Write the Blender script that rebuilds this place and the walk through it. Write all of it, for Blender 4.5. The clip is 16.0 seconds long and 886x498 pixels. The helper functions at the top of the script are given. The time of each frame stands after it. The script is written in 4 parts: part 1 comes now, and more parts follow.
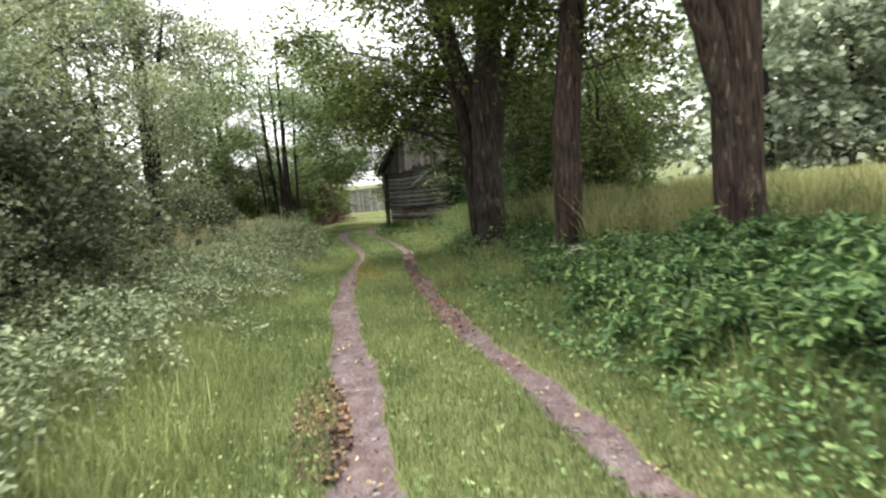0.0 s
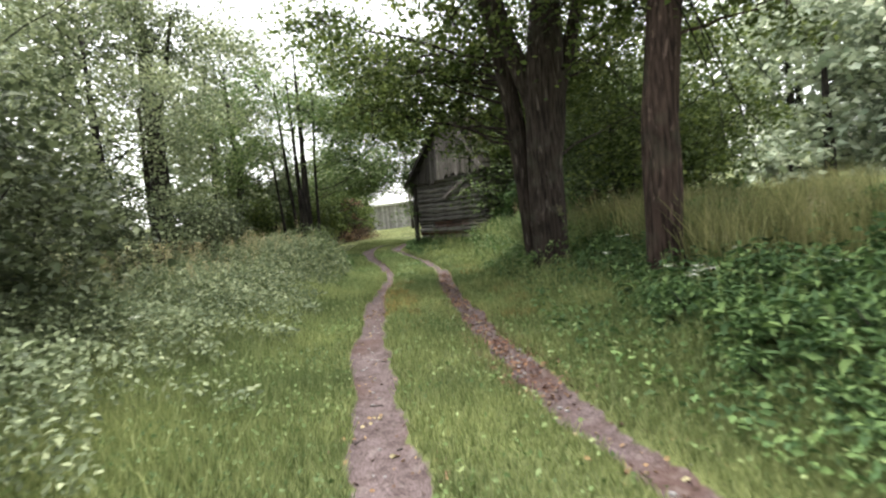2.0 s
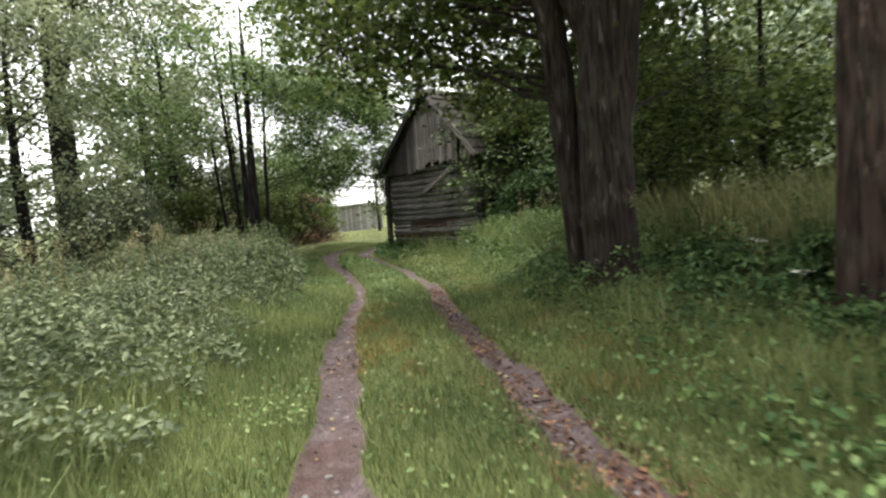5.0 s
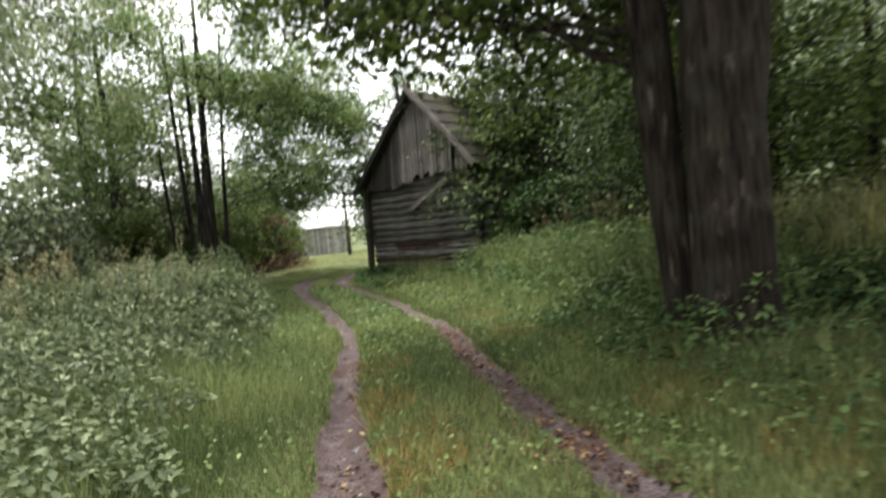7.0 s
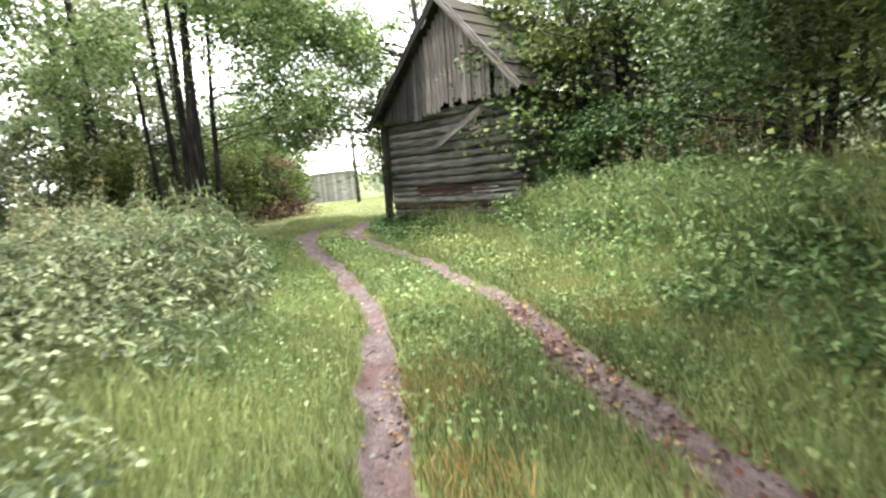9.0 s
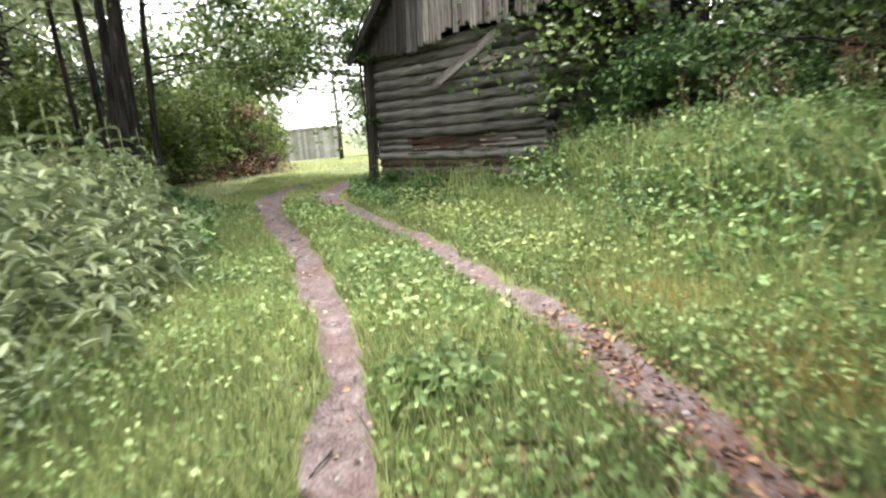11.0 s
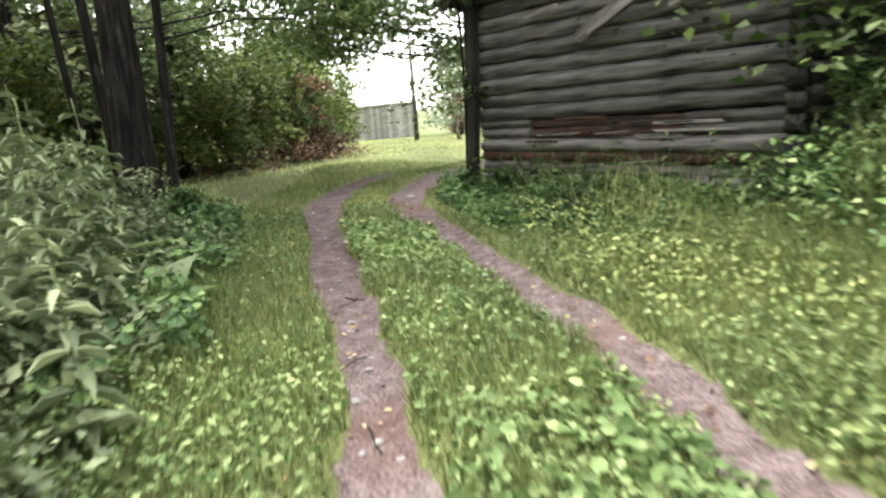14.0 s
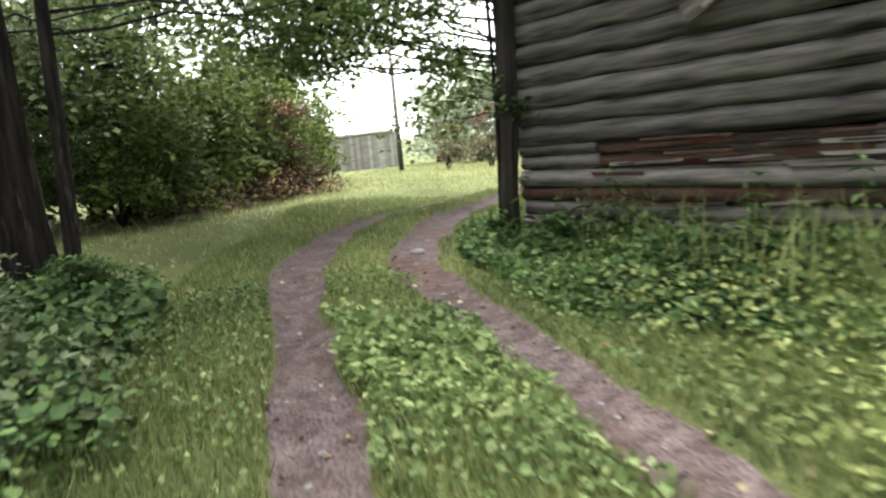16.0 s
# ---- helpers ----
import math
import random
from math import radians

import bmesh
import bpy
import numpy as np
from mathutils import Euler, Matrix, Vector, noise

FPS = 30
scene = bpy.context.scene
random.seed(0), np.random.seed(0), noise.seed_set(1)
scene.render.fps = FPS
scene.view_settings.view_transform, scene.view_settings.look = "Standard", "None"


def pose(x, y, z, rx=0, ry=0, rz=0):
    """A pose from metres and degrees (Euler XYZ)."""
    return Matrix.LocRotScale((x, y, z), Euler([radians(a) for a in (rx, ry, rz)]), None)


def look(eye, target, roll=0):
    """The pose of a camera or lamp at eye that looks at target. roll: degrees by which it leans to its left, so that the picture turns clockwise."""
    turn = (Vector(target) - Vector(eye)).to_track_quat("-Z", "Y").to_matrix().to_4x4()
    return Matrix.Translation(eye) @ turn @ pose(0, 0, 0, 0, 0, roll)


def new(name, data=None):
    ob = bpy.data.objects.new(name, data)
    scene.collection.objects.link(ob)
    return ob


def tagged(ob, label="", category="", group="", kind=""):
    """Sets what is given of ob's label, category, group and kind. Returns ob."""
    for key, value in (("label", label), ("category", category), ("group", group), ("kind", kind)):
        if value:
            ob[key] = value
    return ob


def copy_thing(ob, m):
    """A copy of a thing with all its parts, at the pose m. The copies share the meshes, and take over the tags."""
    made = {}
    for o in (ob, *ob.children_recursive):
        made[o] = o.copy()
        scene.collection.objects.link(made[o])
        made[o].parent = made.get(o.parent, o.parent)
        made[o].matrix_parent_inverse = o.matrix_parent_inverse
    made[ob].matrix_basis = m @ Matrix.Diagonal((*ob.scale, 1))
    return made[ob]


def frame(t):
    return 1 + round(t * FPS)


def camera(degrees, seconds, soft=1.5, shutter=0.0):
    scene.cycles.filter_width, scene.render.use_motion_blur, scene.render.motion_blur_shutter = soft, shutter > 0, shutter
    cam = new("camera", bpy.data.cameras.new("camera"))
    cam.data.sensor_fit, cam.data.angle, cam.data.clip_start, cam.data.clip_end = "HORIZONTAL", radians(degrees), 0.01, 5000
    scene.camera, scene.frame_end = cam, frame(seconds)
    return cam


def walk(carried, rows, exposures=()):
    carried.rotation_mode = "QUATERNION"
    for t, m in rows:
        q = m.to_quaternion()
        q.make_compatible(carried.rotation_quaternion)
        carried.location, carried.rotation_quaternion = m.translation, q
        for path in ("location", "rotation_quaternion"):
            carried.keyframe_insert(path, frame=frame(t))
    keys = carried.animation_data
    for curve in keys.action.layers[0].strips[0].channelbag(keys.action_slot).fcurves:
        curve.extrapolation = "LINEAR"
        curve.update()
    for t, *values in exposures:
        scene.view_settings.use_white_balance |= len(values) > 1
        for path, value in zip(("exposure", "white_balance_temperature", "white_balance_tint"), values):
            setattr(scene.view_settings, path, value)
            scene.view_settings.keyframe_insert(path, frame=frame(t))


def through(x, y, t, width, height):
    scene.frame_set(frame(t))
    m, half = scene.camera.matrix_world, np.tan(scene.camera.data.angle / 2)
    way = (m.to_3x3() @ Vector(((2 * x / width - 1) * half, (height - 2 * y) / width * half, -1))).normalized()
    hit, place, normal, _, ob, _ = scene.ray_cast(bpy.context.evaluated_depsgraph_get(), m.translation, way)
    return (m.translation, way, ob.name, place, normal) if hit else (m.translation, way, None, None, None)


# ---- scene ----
cam = camera(70.8, 16.0, 2.3, 0.8)
METRES, EYE, TILT, LEAN, TURN = 22.0, 1.85, 0.0, 0.0, -1.2
ROWS = [
    (0.0, 0.0, 0.0, 0.0, -0.57, -5.58, 5.8),
    (0.5, -0.002, 0.0314, -0.0029, 0.9, -4.51, 5.02),
    (1.0, -0.0064, 0.0614, -0.007, 2.76, -2.55, 2.83),
    (1.5, -0.0139, 0.0967, -0.0059, -1.49, -5.33, 6.31),
    (2.0, -0.0211, 0.127, -0.0083, 1.58, -3.72, 6.33),
    (2.5, -0.0255, 0.1608, -0.0097, -2.6, -5.69, 5.99),
    (3.0, -0.0301, 0.1928, -0.0109, -1.68, -3.48, 5.16),
    (3.5, -0.0353, 0.227, -0.0134, -3.11, -3.19, 6.0),
    (6.0, -0.0655, 0.3843, -0.0166, -1.17, -3.97, 4.97),
    (6.5, -0.0734, 0.4148, -0.0159, -8.2, -0.31, 3.65),
    (7.0, -0.0797, 0.4464, -0.0172, -5.17, -1.92, 5.98),
    (7.5, -0.0856, 0.4779, -0.0189, -4.73, -6.16, 4.22),
    (8.0, -0.0888, 0.5091, -0.0195, -4.56, -5.97, 6.02),
    (8.5, -0.0933, 0.5386, -0.0215, -3.5, -7.75, 6.34),
    (9.0, -0.0961, 0.5688, -0.0218, -4.6, -6.6, 5.68),
    (11.5, -0.0964, 0.7302, -0.0309, -6.44, -10.67, 4.06),
    (12.0, -0.0992, 0.7595, -0.0293, -8.16, -10.48, 3.69),
    (12.5, -0.1022, 0.788, -0.0279, -1.4, -10.35, 3.77),
    (13.0, -0.1072, 0.8157, -0.0265, -1.64, -10.19, 3.68),
    (13.5, -0.1105, 0.8424, -0.0267, 0.71, -11.75, 6.34),
    (14.0, -0.1149, 0.8701, -0.0267, 0.69, -11.69, 4.13),
    (14.5, -0.1188, 0.8991, -0.0267, 1.85, -10.05, 4.68),
    (15.0, -0.1246, 0.9289, -0.0289, -0.41, -11.79, 3.0),
    (15.5, -0.1295, 0.9578, -0.0283, -1.72, -9.07, 4.26),
    (16.0, -0.1356, 0.9849, -0.0266, -1.38, -9.29, 5.24),
]
walk(cam, [(t, pose(0, 0, EYE, TILT, LEAN, TURN) @ pose(METRES * x, METRES * y, METRES * z, 90 + pitch, roll, yaw)) for t, x, y, z, yaw, pitch, roll in ROWS],
     ((0.0, 2.35), (0.5, 2.3), (1.5, 2.45), (2.0, 2.3), (2.5, 2.6), (3.0, 2.6), (3.5, 2.15), (6.0, 2.2), (6.5, 2.25), (7.0, 2.15), (7.5, 2.25), (8.2, 2.65), (9.0, 3.35), (11.5, 3.2), (12.5, 3.1), (13.0, 3.1), (14.0, 3.05), (15.0, 2.95), (16.0, 2.85)))

# ---- sky and light: a bright overcast day ----
world = bpy.data.worlds.new("world")
scene.world = world
world.use_nodes = True
wn, wl = world.node_tree.nodes, world.node_tree.links
sky = wn.new("ShaderNodeTexSky")
sky.sky_type, sky.sun_disc = "NISHITA", False
sky.sun_elevation, sky.sun_rotation = radians(68), radians(-27)
sky.air_density, sky.dust_density, sky.ozone_density = 1.0, 1.5, 1.0
pale = wn.new("ShaderNodeHueSaturation")
pale.inputs["Saturation"].default_value = 0.1
wl.new(sky.outputs[0], pale.inputs["Color"])
wl.new(pale.outputs[0], wn["Background"].inputs[0])
wn["Background"].inputs[1].default_value = 0.11
sun = new("sun", bpy.data.lights.new("sun", "SUN"))
sun.data.energy, sun.data.angle, sun.data.color = 1.7, radians(45), (1.0, 0.97, 0.93)
sun.matrix_world = look((-4, 8, 22), (0, 0, 0))


# ---- materials ----
def material(name, rough=0.8, spec=0.3):
    m = bpy.data.materials.new(name)
    m.use_nodes = True
    n, l = m.node_tree.nodes, m.node_tree.links
    b = n["Principled BSDF"]
    b.inputs["Roughness"].default_value = rough
    b.inputs["Specular IOR Level"].default_value = spec
    return m, n, l, b


def ramp(n, l, fac, stops):
    r = n.new("ShaderNodeValToRGB")
    e = r.color_ramp.elements
    while len(e) < len(stops):
        e.new(0.5)
    for el, (p, c) in zip(e, stops):
        el.position, el.color = p, (*c, 1)
    l.new(fac, r.inputs[0])
    return r.outputs[0]


def noise_tex(n, l, scale, detail=4.0, stretch=(1, 1, 1), source="Object"):
    co, mp, t = n.new("ShaderNodeTexCoord"), n.new("ShaderNodeMapping"), n.new("ShaderNodeTexNoise")
    mp.inputs["Scale"].default_value = stretch
    t.inputs["Scale"].default_value, t.inputs["Detail"].default_value = scale, detail
    l.new(co.outputs[source], mp.inputs[0])
    l.new(mp.outputs[0], t.inputs["Vector"])
    return t.outputs["Fac"]


def mix(n, l, kind, fac, a, b):
    m = n.new("ShaderNodeMix")
    m.data_type, m.blend_type = "RGBA", kind
    for s, v in ((0, fac), (6, a), (7, b)):
        if isinstance(v, (int, float)):
            m.inputs[s].default_value = v
        elif isinstance(v, tuple):
            m.inputs[s].default_value = (*v, 1)
        else:
            l.new(v, m.inputs[s])
    return m.outputs[2]


def bump(n, l, b, fac, strength, dist):
    u = n.new("ShaderNodeBump")
    u.inputs["Strength"].default_value, u.inputs["Distance"].default_value = strength, dist
    l.new(fac, u.inputs["Height"])
    l.new(u.outputs[0], b.inputs["Normal"])


def leafy(name, dark, mid, light, patch=0.8, through=0.35, rough=0.68):
    """Leaves and blades: each its own green, with slow patches, some light coming through."""
    m, n, l, b = material(name, rough, 0.22)
    through *= 0.75
    g = n.new("ShaderNodeNewGeometry")
    # tones and patches are stretched, painting highlight and shade contrast over natural variation
    c = ramp(n, l, g.outputs["Random Per Island"], ((0.0, tuple(0.8 * q for q in dark)), (0.55, mid), (1.0, tuple(1.2 * q for q in light))))
    p = ramp(n, l, noise_tex(n, l, patch, 3.0), ((0.3, (0.54, 0.6, 0.56)), (0.7, (1.34, 1.28, 1.2))))
    c = mix(n, l, "MULTIPLY", 1.0, c, p)
    l.new(c, b.inputs["Base Color"])
    t, s = n.new("ShaderNodeBsdfTranslucent"), n.new("ShaderNodeMixShader")
    l.new(c, t.inputs["Color"])
    s.inputs[0].default_value = through
    l.new(b.outputs[0], s.inputs[1])
    l.new(t.outputs[0], s.inputs[2])
    l.new(s.outputs[0], n["Material Output"].inputs[0])
    return m


def barky(name, dark, light, scale=9.0, moss=0.0):
    m, n, l, b = material(name, 0.92, 0.15)
    f = noise_tex(n, l, scale * 1.8, 7.0, (1, 1, 0.1))
    c = ramp(n, l, f, ((0.36, dark), (0.62, light)))
    c = mix(n, l, "MULTIPLY", 1.0, c, ramp(n, l, noise_tex(n, l, 1.3, 3.0), ((0.3, (0.7, 0.66, 0.62)), (0.7, (1.25, 1.2, 1.15)))))
    if moss:
        c = mix(n, l, "MIX", ramp(n, l, noise_tex(n, l, 2.6, 5.0), ((0.52, (0, 0, 0)), (0.66, (moss, moss, moss)))), c, (0.075, 0.08, 0.055))
    fleck = ramp(n, l, noise_tex(n, l, scale * 0.9, 5.0, (1, 1, 0.22)), ((0.6, (0, 0, 0)), (0.68, (0.5, 0.5, 0.5))))
    c = mix(n, l, "MIX", fleck, c, tuple(min(3.4 * q, 1.0) for q in light))
    l.new(c, b.inputs["Base Color"])
    bump(n, l, b, f, 1.0, 0.04)
    return m


def woody(name, dark, light, along=(0.12, 1, 1), scale=14.0, tint=None):
    """Weathered timber: the grain runs along the piece's own x."""
    m, n, l, b = material(name, 0.88, 0.2)
    f = noise_tex(n, l, scale, 8.0, along)
    c = ramp(n, l, f, ((0.3, dark), (0.68, light)))
    o = n.new("ShaderNodeObjectInfo")
    c = mix(n, l, "MULTIPLY", 1.0, c, ramp(n, l, o.outputs["Random"], ((0.0, (0.62, 0.6, 0.58)), (1.0, (1.2, 1.17, 1.13)))))
    if tint:
        c = mix(n, l, "MIX", ramp(n, l, noise_tex(n, l, 1.7, 4.0), ((0.45, (0, 0, 0)), (0.62, (0.8, 0.8, 0.8)))), c, tint)
    l.new(c, b.inputs["Base Color"])
    bump(n, l, b, f, 0.8, 0.02)
    return m


GRASS = leafy("grass_blades", (0.108, 0.148, 0.052), (0.218, 0.264, 0.108), (0.34, 0.37, 0.18), 0.5, 0.5)
HERB = leafy("herb_leaves", (0.085, 0.145, 0.045), (0.165, 0.242, 0.09), (0.275, 0.335, 0.155), 0.7, 0.3)
YELLOWHERB = leafy("ground_elder_leaves", (0.12, 0.165, 0.055), (0.2, 0.25, 0.09), (0.31, 0.345, 0.14), 0.9, 0.35)
GREYHERB = leafy("grey_weed_leaves", (0.09, 0.12, 0.06), (0.165, 0.205, 0.113), (0.265, 0.3, 0.178), 0.7, 0.25)
DEEPHERB = leafy("nettle_leaves", (0.045, 0.095, 0.035), (0.085, 0.155, 0.055), (0.16, 0.24, 0.085), 0.7, 0.25)
LINDEN = leafy("linden_leaves", (0.055, 0.085, 0.025), (0.1, 0.14, 0.04), (0.19, 0.23, 0.07), 0.6, 0.4)
WILLOW = leafy("willow_leaves", (0.13, 0.16, 0.085), (0.21, 0.25, 0.14), (0.34, 0.38, 0.23), 0.6, 0.35)
SALLOW = leafy("sallow_leaves", (0.045, 0.06, 0.032), (0.08, 0.1, 0.052), (0.15, 0.175, 0.095), 0.6, 0.3)
DARKLEAF = leafy("thicket_leaves", (0.035, 0.06, 0.02), (0.065, 0.1, 0.034), (0.12, 0.165, 0.055), 0.5, 0.3)
# distance haze is put into these far leaf colours
HAZYLEAF = leafy("hazy_far_leaves", (0.24, 0.3, 0.21), (0.34, 0.39, 0.29), (0.46, 0.5, 0.4), 0.4, 0.35)
BROWNLEAF = leafy("dead_leaves", (0.05, 0.03, 0.024), (0.11, 0.065, 0.045), (0.3, 0.2, 0.1), 1.5, 0.15)
RUSTLEAF = leafy("rust_leaves", (0.07, 0.032, 0.024), (0.13, 0.062, 0.042), (0.26, 0.15, 0.09), 1.5, 0.1)
# pale dry grass, its colour lifted further for the open sky over it
MEADOW = leafy("brightened_meadow_blades", (0.27, 0.3, 0.13), (0.4, 0.43, 0.21), (0.52, 0.53, 0.3), 0.3, 0.35)
DRYGRASS = leafy("dry_grass", (0.18, 0.115, 0.045), (0.31, 0.205, 0.075), (0.42, 0.31, 0.13), 0.9, 0.3)
STRAW = leafy("seed_heads", (0.3, 0.24, 0.12), (0.4, 0.34, 0.19), (0.5, 0.45, 0.28), 1.2, 0.3)
REED = leafy("tall_field_grass", (0.15, 0.17, 0.07), (0.25, 0.26, 0.11), (0.38, 0.36, 0.18), 0.6, 0.35)
PETAL = leafy("white_petals", (0.6, 0.62, 0.55), (0.7, 0.7, 0.64), (0.78, 0.78, 0.74), 1.0, 0.2)
BARK = barky("linden_bark", (0.015, 0.012, 0.011), (0.06, 0.049, 0.043), 13.0, 0.3)
REDBARK = barky("reddish_bark", (0.02, 0.015, 0.013), (0.082, 0.058, 0.049), 14.0, 0.3)
DARKBARK = barky("dark_bark", (0.009, 0.008, 0.0078), (0.032, 0.028, 0.026), 12.0)
STEM = leafy("green_stems", (0.1, 0.14, 0.05), (0.15, 0.19, 0.07), (0.2, 0.23, 0.1), 1.0, 0.1)
LOG = woody("weathered_log", (0.03, 0.029, 0.029), (0.25, 0.238, 0.235), scale=17.0)
REDLOG = woody("rotten_log", (0.022, 0.014, 0.012), (0.15, 0.1, 0.085), tint=(0.13, 0.055, 0.04))
PALELOG = woody("silvery_log", (0.07, 0.067, 0.066), (0.33, 0.31, 0.305), scale=17.0)
DARKLOG = woody("dark_log_end", (0.02, 0.018, 0.018), (0.11, 0.1, 0.1))
GREYWOOD = woody("mid_grey_board", (0.035, 0.032, 0.031), (0.14, 0.13, 0.127), scale=20.0)
PALEBOARD = woody("pale_grey_board", (0.24, 0.235, 0.23), (0.5, 0.49, 0.48), scale=20.0)
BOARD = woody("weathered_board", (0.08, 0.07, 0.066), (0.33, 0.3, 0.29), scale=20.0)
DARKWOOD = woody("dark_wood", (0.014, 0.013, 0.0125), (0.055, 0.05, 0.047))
MOSSWOOD = woody("mossy_board", (0.02, 0.018, 0.016), (0.07, 0.062, 0.055), tint=(0.055, 0.055, 0.022))


def soil_material():
    m, n, l, b = material("ground", 0.95, 0.12)
    a = n.new("ShaderNodeAttribute")
    a.attribute_name = "soil"
    fine, coarse, patch = noise_tex(n, l, 60, 6), noise_tex(n, l, 7, 6), noise_tex(n, l, 0.9, 3)
    soil = ramp(n, l, fine, ((0.32, (0.038, 0.029, 0.029)), (0.7, (0.16, 0.13, 0.128))))
    soil = mix(n, l, "MULTIPLY", 1.0, soil, ramp(n, l, coarse, ((0.35, (0.75, 0.68, 0.66)), (0.65, (1.3, 1.25, 1.25)))))
    soil = mix(n, l, "MIX", ramp(n, l, patch, ((0.5, (0, 0, 0)), (0.68, (0.55, 0.55, 0.55)))), soil, (0.075, 0.04, 0.03))
    dry = noise_tex(n, l, 11, 8, (1, 0.6, 1))
    soil = mix(n, l, "MIX", ramp(n, l, dry, ((0.57, (0, 0, 0)), (0.66, (0.22, 0.22, 0.22)))), soil, (0.25, 0.215, 0.195))
    turf = ramp(n, l, fine, ((0.3, (0.04, 0.052, 0.02)), (0.7, (0.12, 0.14, 0.055))))
    turf = mix(n, l, "MULTIPLY", 1.0, turf, ramp(n, l, patch, ((0.3, (0.8, 0.8, 0.8)), (0.7, (1.4, 1.35, 1.2)))))
    edge = n.new("ShaderNodeMath")
    edge.operation = "MULTIPLY_ADD"
    l.new(coarse, edge.inputs[0])
    edge.inputs[1].default_value = 0.9
    l.new(a.outputs["Fac"], edge.inputs[2])
    k = ramp(n, l, edge.outputs[0], ((0.82, (0, 0, 0)), (1.0, (1, 1, 1))))
    l.new(mix(n, l, "MIX", k, turf, soil), b.inputs["Base Color"])
    bump(n, l, b, coarse, 0.7, 0.04)
    return m


SOIL = soil_material()
rng = np.random.default_rng(7)


# ---- mesh helpers ----
def soup(name, verts, faces, mat, parent=None):
    """A mesh of many small pieces: verts (pieces, k, 3), faces: corner lists that each piece repeats."""
    verts = np.asarray(verts, dtype=np.float32)
    n, k = verts.shape[:2]
    me = bpy.data.meshes.new(name)
    me.vertices.add(n * k)
    me.vertices.foreach_set("co", verts.reshape(-1))
    sizes = np.array([len(f) for f in faces])
    flat = np.concatenate([np.array(f) for f in faces])
    loops = (flat[None, :] + (np.arange(n) * k)[:, None]).reshape(-1)
    me.loops.add(len(loops))
    me.loops.foreach_set("vertex_index", loops.astype(np.int32))
    tot = np.tile(sizes, n)
    me.polygons.add(len(tot))
    me.polygons.foreach_set("loop_start", np.concatenate([[0], np.cumsum(tot)[:-1]]).astype(np.int32))
    me.polygons.foreach_set("loop_total", tot.astype(np.int32))
    me.update(calc_edges=True)
    me.materials.append(mat)
    ob = new(name, me)
    ob.parent = parent
    return ob


def unit(v):
    return v / np.maximum(np.linalg.norm(v, axis=-1, keepdims=True), 1e-9)


def leaves(p, size, flat=0.5, ratio=0.62, six=False, droop=0.2):
    """Folded leaves at the places p: pieces of 4 or 6 corners."""
    n = len(p)
    size = np.broadcast_to(size, n) * rng.uniform(0.65, 1.3, n)
    up = unit(np.stack([rng.normal(0, 1 - flat, n), rng.normal(0, 1 - flat, n), np.full(n, 0.75)], -1))
    a = rng.uniform(0, 2 * np.pi, n)
    d = np.stack([np.cos(a), np.sin(a), rng.normal(-droop, 0.25, n)], -1)
    d = unit(d - (d * up).sum(-1, keepdims=True) * up)
    s = np.cross(up, d)
    L, Wd = (d * size[:, None]), (s * (size * ratio * 0.5)[:, None])
    lift = up * (size * 0.12)[:, None]
    if six:
        return np.stack([p, p + L * 0.3 + Wd + lift, p + L * 0.68 + Wd * 0.85 + lift, p + L, p + L * 0.68 - Wd * 0.85 + lift, p + L * 0.3 - Wd + lift], 1)
    return np.stack([p, p + L * 0.42 + Wd + lift, p + L, p + L * 0.42 - Wd + lift], 1)


LEAF4, LEAF6 = [(0, 1, 2), (0, 2, 3)], [(0, 1, 2, 3), (0, 3, 4, 5)]
BLADE, SHORT = [(0, 1, 3, 2), (2, 3, 4)], [(0, 1, 3, 2)]


def blades(p, height, width=0.007, lean=0.35, short=False):
    n = len(p)
    h = np.broadcast_to(height, n) * rng.uniform(0.5, 1.25, n)
    a = rng.uniform(0, 2 * np.pi, n)
    s = np.stack([np.cos(a), np.sin(a), 0 * a], -1) * (np.broadcast_to(width, n) * 0.5)[:, None]
    b = rng.uniform(0, 2 * np.pi, n)
    d = np.stack([np.cos(b), np.sin(b), 0 * b], -1) * (h * rng.uniform(0.05, 2 * lean, n))[:, None]
    z = np.stack([0 * h, 0 * h, h], -1)
    if short:
        t = p + z + d
        return np.stack([p - s, p + s, t - s * 0.15, t + s * 0.15], 1)
    m = p + z * 0.6 + d * 0.35
    return np.stack([p - s, p + s, m - s * 0.8, m + s * 0.8, p + z * 0.93 + d], 1)


def tube(points, radii, sides=8, rough=0.0, seed=0):
    """Rings along a line: vertices and faces of one tapered tube."""
    pts = [Vector(p) for p in points]
    vs, fs, r = [], [], random.Random(seed)
    for i, p in enumerate(pts):
        d = (pts[min(i + 1, len(pts) - 1)] - pts[max(i - 1, 0)]).normalized()
        x = d.orthogonal().normalized() if i == 0 else (x - d * x.dot(d)).normalized()
        y = d.cross(x)
        for k in range(sides):
            a = 2 * math.pi * k / sides
            q = radii[i] * (1 + rough * noise.noise((3 * math.cos(a) + seed, 3 * math.sin(a), i * 0.35)))
            vs.append(p + (x * math.cos(a) + y * math.sin(a)) * q)
    for i in range(len(pts) - 1):
        for k in range(sides):
            j = (k + 1) % sides
            fs.append((i * sides + k, i * sides + j, (i + 1) * sides + j, (i + 1) * sides + k))
    fs.append(tuple(range(sides))[::-1])
    fs.append(tuple((len(pts) - 1) * sides + k for k in range(sides)))
    return vs, fs


